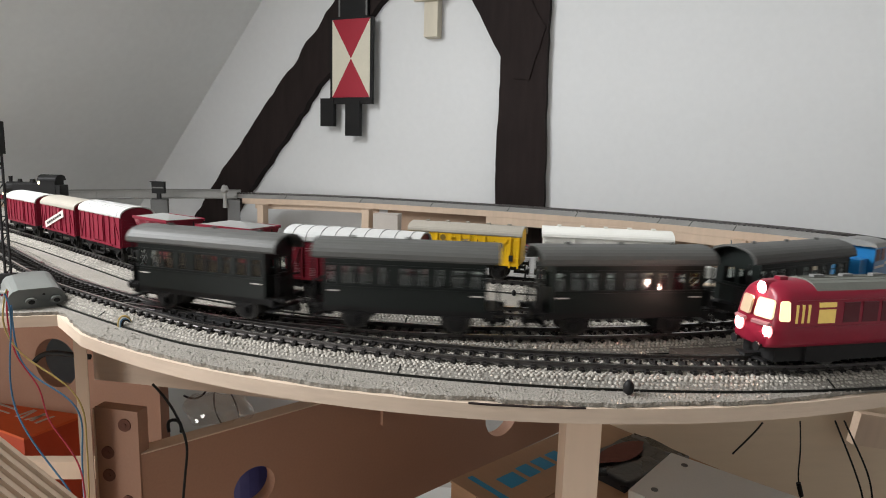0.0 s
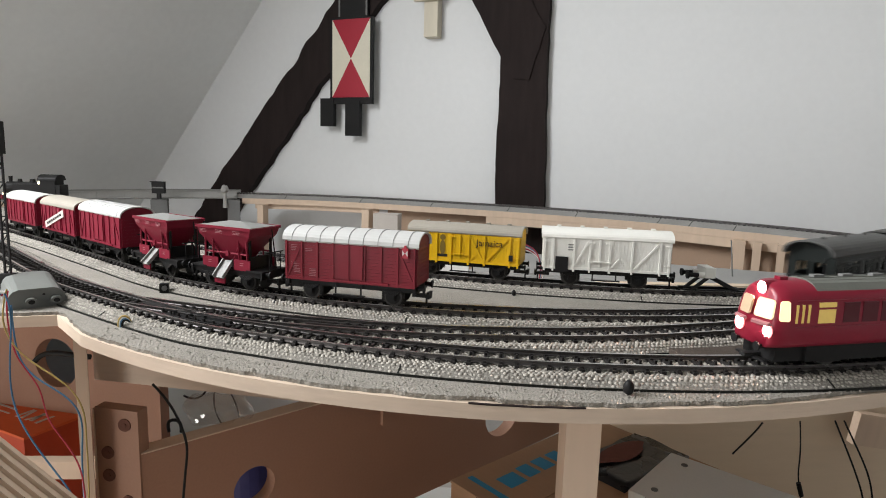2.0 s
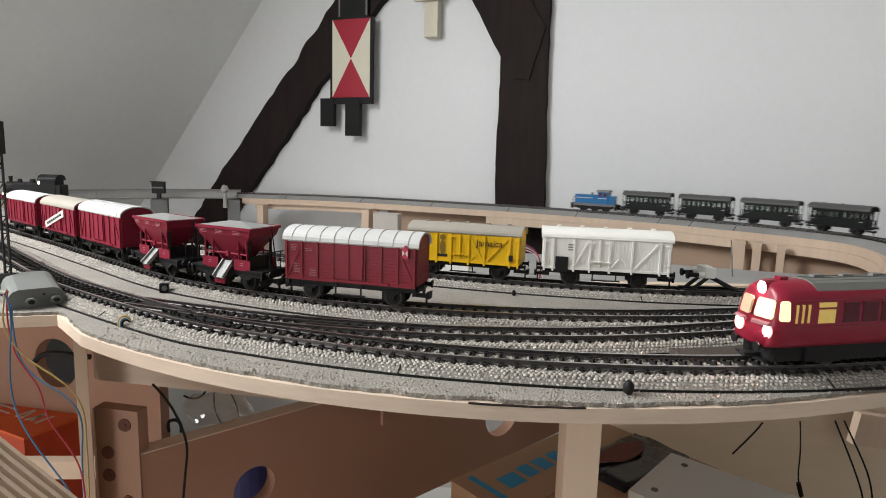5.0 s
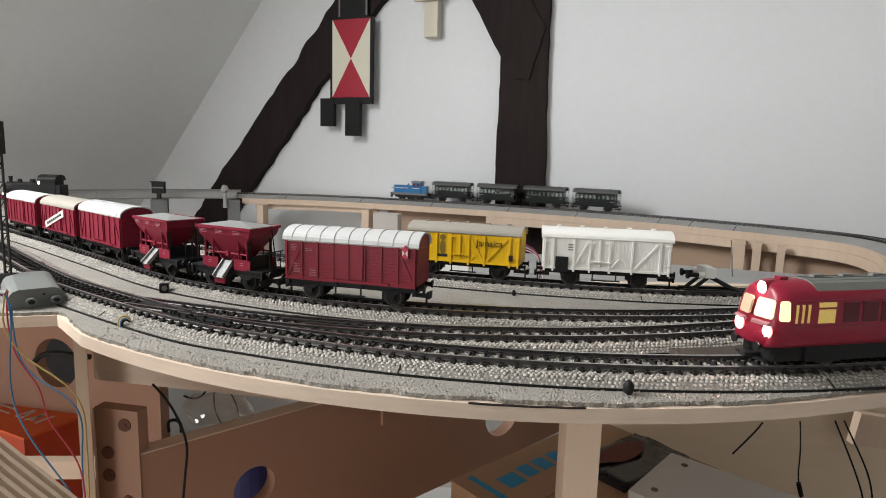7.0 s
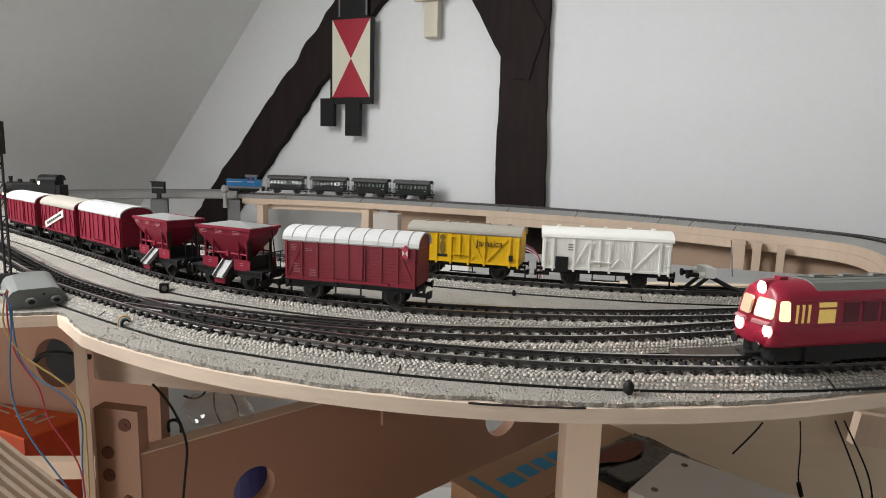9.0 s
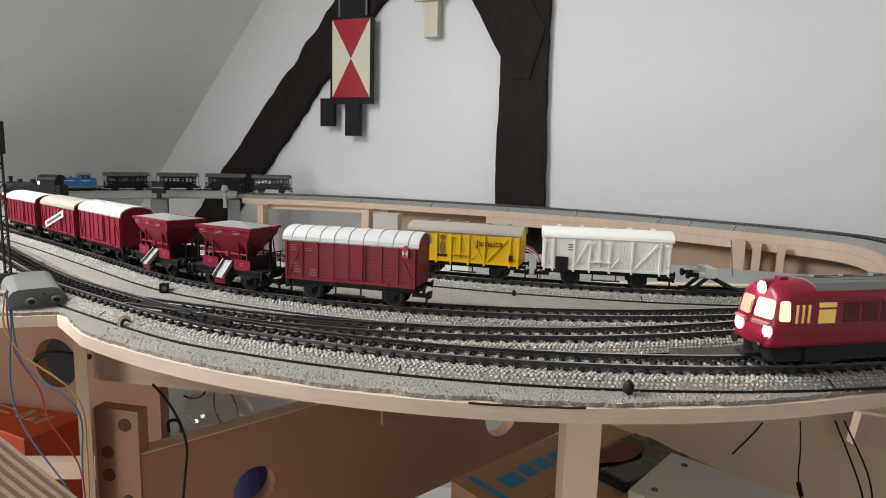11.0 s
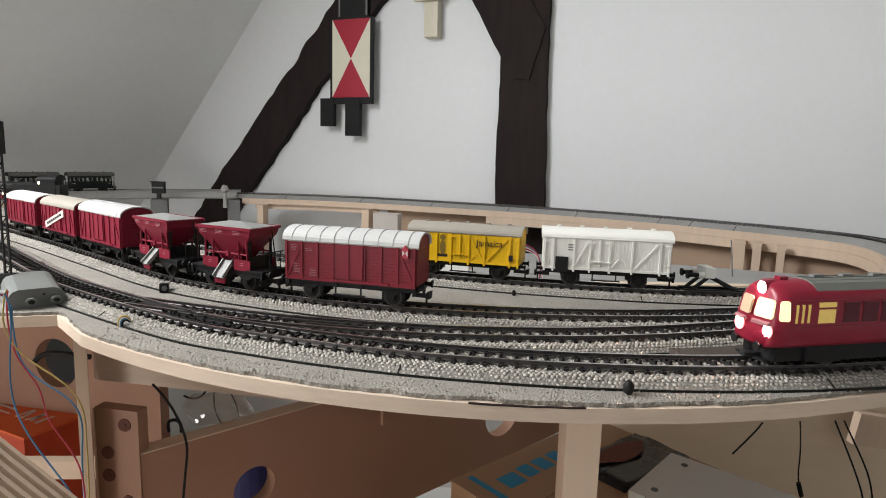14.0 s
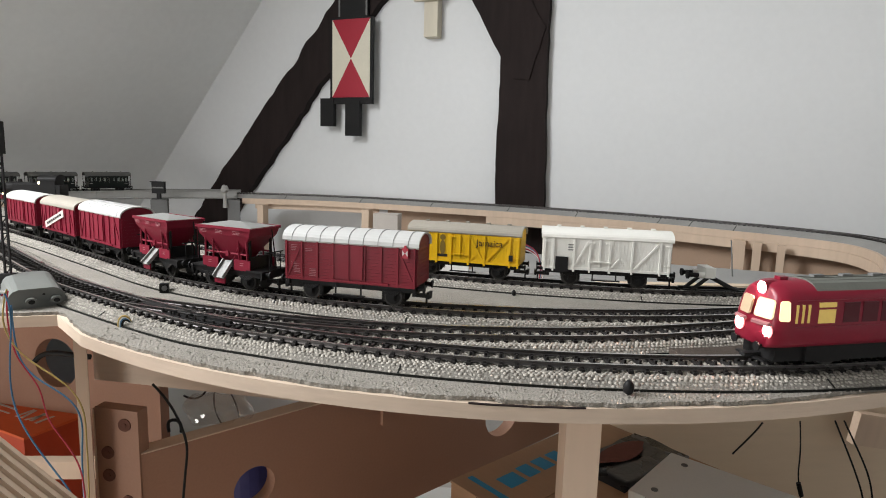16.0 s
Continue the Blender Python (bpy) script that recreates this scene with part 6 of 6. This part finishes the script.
    part("print_line", box(bmesh.new(), -0.010, -0.005, -0.06, 0.045, 0.2702, 0.2705), PRINTBLUE, bx)
    gb = thing("grey_appliance", "off-white plastic appliance with a rounded lid, half under the deck", "appliance", pose(0.1235, 0.357, 0.396, 0, 0, -42))
    part("case", box(bmesh.new(), 0.001, 0.25, 0.001, 0.069, 0, 0.289), OFFWHITE, gb, bevel=0.004)
    part("lid", box(bmesh.new(), 0.0, 0.251, 0.0, 0.070, 0.2885, 0.300), OFFWHITE, gb, bevel=0.003)
    for x, y in ((0.012, 0.012), (0.014, 0.058)):
        part("screw_cap", rod(bmesh.new(), (x, y, 0.2998), (x, y, 0.3006), 0.0022, 16), CONCRETE, gb)
    pk = thing("wrapped_package", "black film-wrapped package with a reddish-brown printed top", "package", pose(0.156, 0.4626, 0.395, 0, 0, 38))
    bm = box(bmesh.new(), -0.044, 0.044, -0.030, 0.022, 0, 0.2695)
    bmesh.ops.subdivide_edges(bm, edges=bm.edges[:], cuts=7, use_grid_fill=True)
    for v in bm.verts:
        if v.co.z > 0.001:
            v.co += Vector((noise.noise(v.co * 70), noise.noise(v.co * 70 + Vector((9, 0, 0))), noise.noise(v.co * 60 + Vector((0, 9, 0))))) * 0.0022
    part("film_wrap", bm, material("black_film", (0.016, 0.015, 0.016), 0.28, grain=120, vary=0.3, stain=30, stained=0.2, bump=0.3), pk, "creased glossy black film", smooth=True)
    bm = bmesh.new()
    rim = [(0.030 * math.cos(a) * (1 if math.sin(a) > -0.2 else 0.8), 0.011 * math.sin(a)) for a in (math.tau * k / 18 for k in range(18))]
    solid(bm, [(x, y + 0.004) for x, y in rim], 0.2712, 0.2722)
    part("print_patch", bm, DULLRED, pk, "reddish-brown printed patch")
    tagged(oriented("right_panel", (0.16, 0.60), (0.86, 0.63), 0.40, ZD - 0.0100, 0.012, BIRCH), "pale birch board standing below the layout", "board")
    bl = thing("corner_block", "pale wooden corner block with a screw", "block", pose(0.452, 0.592, 0.612, 0, 8, 2))
    part("block_body", box(bmesh.new(), -0.026, 0.03, -0.010, 0.0, 0.008, 0.042), PINE, bl, bevel=0.001)
    part("screw_head", rod(bmesh.new(), (0.014, -0.0095, 0.026), (0.014, -0.012, 0.026), 0.005, 16), IRON, bl)
    # white carton seen behind the cross board, with a dark bar
    wc = thing("white_sheet", "white sheet panel standing behind the cross board", "panel", pose(-0.30, 0.90, 0.396, 0, 0, -6))
    part("sheet", box(bmesh.new(), -0.16, 0.34, 0, 0.012, 0, 0.35), OFFWHITE, wc, bevel=0.001)
    part("dark_bar", box(bmesh.new(), 0, 0.15, -0.008, 0, 0, 0.018), IRON, wc, m=pose(-0.14, -0.001, 0.245, 0, 27, 0))
    bg = thing("plastic_bag", "crumpled clear plastic bag on the cross board", "plastic bag", pose(-0.172, 0.444, 0.6934))
    bm = bmesh.new()
    bmesh.ops.create_icosphere(bm, subdivisions=4, radius=1, matrix=pose(0, 0, 0.011) @ Matrix.Diagonal((0.028, 0.016, 0.012, 1)))
    for v in bm.verts:
        v.co += v.normal * 0.005 * noise.noise(v.co * 90)
    part("film", bm, FILM, bg)
    tube("black_ring", [(-0.03, -0.02, 0.0), (-0.032, -0.02, 0.008), (-0.026, -0.02, 0.011), (-0.020, -0.02, 0.008), (-0.021, -0.02, 0.0)], 0.0012, BLACK, bg)


below()


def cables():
    # each cable lies at one depth, its points placed to fit the camera's view
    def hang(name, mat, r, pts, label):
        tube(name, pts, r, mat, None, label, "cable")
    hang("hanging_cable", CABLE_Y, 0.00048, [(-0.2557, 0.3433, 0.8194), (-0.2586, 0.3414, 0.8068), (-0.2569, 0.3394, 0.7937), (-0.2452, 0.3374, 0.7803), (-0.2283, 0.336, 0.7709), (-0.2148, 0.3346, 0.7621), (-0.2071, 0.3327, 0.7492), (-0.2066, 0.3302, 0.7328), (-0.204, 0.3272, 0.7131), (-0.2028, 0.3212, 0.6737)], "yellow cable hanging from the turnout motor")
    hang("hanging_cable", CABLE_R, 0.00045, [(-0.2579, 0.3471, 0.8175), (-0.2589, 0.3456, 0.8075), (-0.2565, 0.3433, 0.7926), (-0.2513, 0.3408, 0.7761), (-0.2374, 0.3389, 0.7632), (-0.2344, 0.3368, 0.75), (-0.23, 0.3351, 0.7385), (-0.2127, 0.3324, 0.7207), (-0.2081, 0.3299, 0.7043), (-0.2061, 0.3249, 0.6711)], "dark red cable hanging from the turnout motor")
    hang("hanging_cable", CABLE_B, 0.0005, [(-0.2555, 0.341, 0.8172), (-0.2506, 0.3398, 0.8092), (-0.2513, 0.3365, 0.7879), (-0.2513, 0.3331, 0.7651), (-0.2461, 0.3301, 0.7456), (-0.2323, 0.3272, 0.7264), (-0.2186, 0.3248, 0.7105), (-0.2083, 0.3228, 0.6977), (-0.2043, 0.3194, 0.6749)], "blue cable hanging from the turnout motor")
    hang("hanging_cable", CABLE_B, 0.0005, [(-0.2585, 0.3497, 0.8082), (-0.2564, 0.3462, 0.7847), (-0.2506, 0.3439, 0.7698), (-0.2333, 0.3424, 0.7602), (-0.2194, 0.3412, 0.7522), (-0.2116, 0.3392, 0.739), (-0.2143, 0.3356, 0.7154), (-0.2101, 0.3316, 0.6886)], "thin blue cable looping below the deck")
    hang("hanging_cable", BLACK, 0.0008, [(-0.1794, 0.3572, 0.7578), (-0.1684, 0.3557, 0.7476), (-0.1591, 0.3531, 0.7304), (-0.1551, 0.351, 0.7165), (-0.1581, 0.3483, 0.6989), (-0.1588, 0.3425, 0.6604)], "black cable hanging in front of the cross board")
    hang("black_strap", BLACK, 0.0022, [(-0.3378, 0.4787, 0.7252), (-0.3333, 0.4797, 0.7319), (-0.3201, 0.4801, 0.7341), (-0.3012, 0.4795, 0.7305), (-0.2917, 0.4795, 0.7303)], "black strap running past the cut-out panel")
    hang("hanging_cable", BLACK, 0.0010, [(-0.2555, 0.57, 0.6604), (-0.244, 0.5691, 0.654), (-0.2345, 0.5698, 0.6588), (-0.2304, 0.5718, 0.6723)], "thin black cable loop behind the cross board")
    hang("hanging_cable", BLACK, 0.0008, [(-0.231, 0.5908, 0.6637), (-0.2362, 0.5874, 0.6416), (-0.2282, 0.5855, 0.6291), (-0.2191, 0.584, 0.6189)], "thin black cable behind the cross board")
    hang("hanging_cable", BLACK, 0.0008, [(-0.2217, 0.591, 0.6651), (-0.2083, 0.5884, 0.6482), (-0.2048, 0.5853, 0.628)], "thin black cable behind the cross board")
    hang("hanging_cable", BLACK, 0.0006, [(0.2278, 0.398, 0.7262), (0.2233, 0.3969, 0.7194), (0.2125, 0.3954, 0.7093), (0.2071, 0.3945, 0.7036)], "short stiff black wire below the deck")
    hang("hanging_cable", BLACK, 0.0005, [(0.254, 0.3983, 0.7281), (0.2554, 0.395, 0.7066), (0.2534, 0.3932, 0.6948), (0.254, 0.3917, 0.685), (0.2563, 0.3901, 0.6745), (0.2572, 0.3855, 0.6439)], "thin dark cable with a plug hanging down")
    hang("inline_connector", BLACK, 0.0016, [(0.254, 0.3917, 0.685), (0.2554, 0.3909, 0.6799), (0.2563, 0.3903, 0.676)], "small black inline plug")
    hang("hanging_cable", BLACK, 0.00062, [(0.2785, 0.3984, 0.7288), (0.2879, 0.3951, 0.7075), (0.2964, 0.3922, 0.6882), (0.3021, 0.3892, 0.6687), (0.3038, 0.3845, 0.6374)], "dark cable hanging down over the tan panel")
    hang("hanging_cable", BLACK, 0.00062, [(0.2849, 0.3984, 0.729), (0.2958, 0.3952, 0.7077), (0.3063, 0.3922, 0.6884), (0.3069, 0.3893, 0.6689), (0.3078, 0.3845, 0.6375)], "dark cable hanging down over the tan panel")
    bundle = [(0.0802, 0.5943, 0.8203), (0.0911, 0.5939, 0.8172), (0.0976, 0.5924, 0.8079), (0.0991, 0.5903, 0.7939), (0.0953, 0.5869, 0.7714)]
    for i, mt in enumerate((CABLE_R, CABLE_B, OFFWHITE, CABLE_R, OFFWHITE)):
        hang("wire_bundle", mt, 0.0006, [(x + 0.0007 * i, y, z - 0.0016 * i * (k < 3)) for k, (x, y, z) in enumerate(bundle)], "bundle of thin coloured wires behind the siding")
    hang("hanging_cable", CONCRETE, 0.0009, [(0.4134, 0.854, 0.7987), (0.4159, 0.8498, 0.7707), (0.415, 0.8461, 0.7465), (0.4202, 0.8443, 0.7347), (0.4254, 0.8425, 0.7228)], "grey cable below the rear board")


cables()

# ------------------------------------------------------------------ what moves: the passenger train runs round and stops
REAR = [(0.0, 0.411), (0.5, 0.507), (1.0, 0.622), (1.5, 0.745), (2.0, 0.871), (2.2, 0.958), (2.4, 1.098), (2.6, 1.181), (3.0, 1.267), (3.5, 1.364), (4.0, 1.484),
        (4.2, 1.539), (5.0, 1.745), (6.3, 2.072), (6.5, 2.128), (7.0, 2.258), (8.0, 2.539), (9.0, 2.769), (10.0, 2.989), (11.3, 3.270), (11.6, 3.329), (12.0, 3.418), (12.5, 3.529),
        (13.0, 3.635), (13.3, 3.676), (13.5, 3.685), (14.5, 3.685), (15.0, 3.683), (15.5, 3.668), (16.0, 3.644)]
PITCH = 0.1300
START = next(r for r, p in zip(train_line.run, train_line.pts) if p[0] > -0.23) - 0.390


def motions():
    times = [i * 0.1 for i in range(161)]
    rear = np.interp(times, [a for a, _ in REAR], [b for _, b in REAR])
    kern = np.array([1, 2, 3, 2, 1]) / 9
    rear = np.convolve(np.concatenate([rear[:1] * 2 - rear[2:0:-1], rear, rear[-1:] * 2 - rear[-2:-4:-1]]), kern, "valid")
    for i, c in enumerate(COACHES):
        mid = PITCH * (3.5 - i) + START
        walk(c, [(t, train_line.seat(r + mid, 0.027)) for t, r in zip(times, rear)])
    walk(loco, [(t, train_line.seat(r + START + PITCH * 4 + 0.0604, 0.026)) for t, r in zip(times, rear)])


motions()
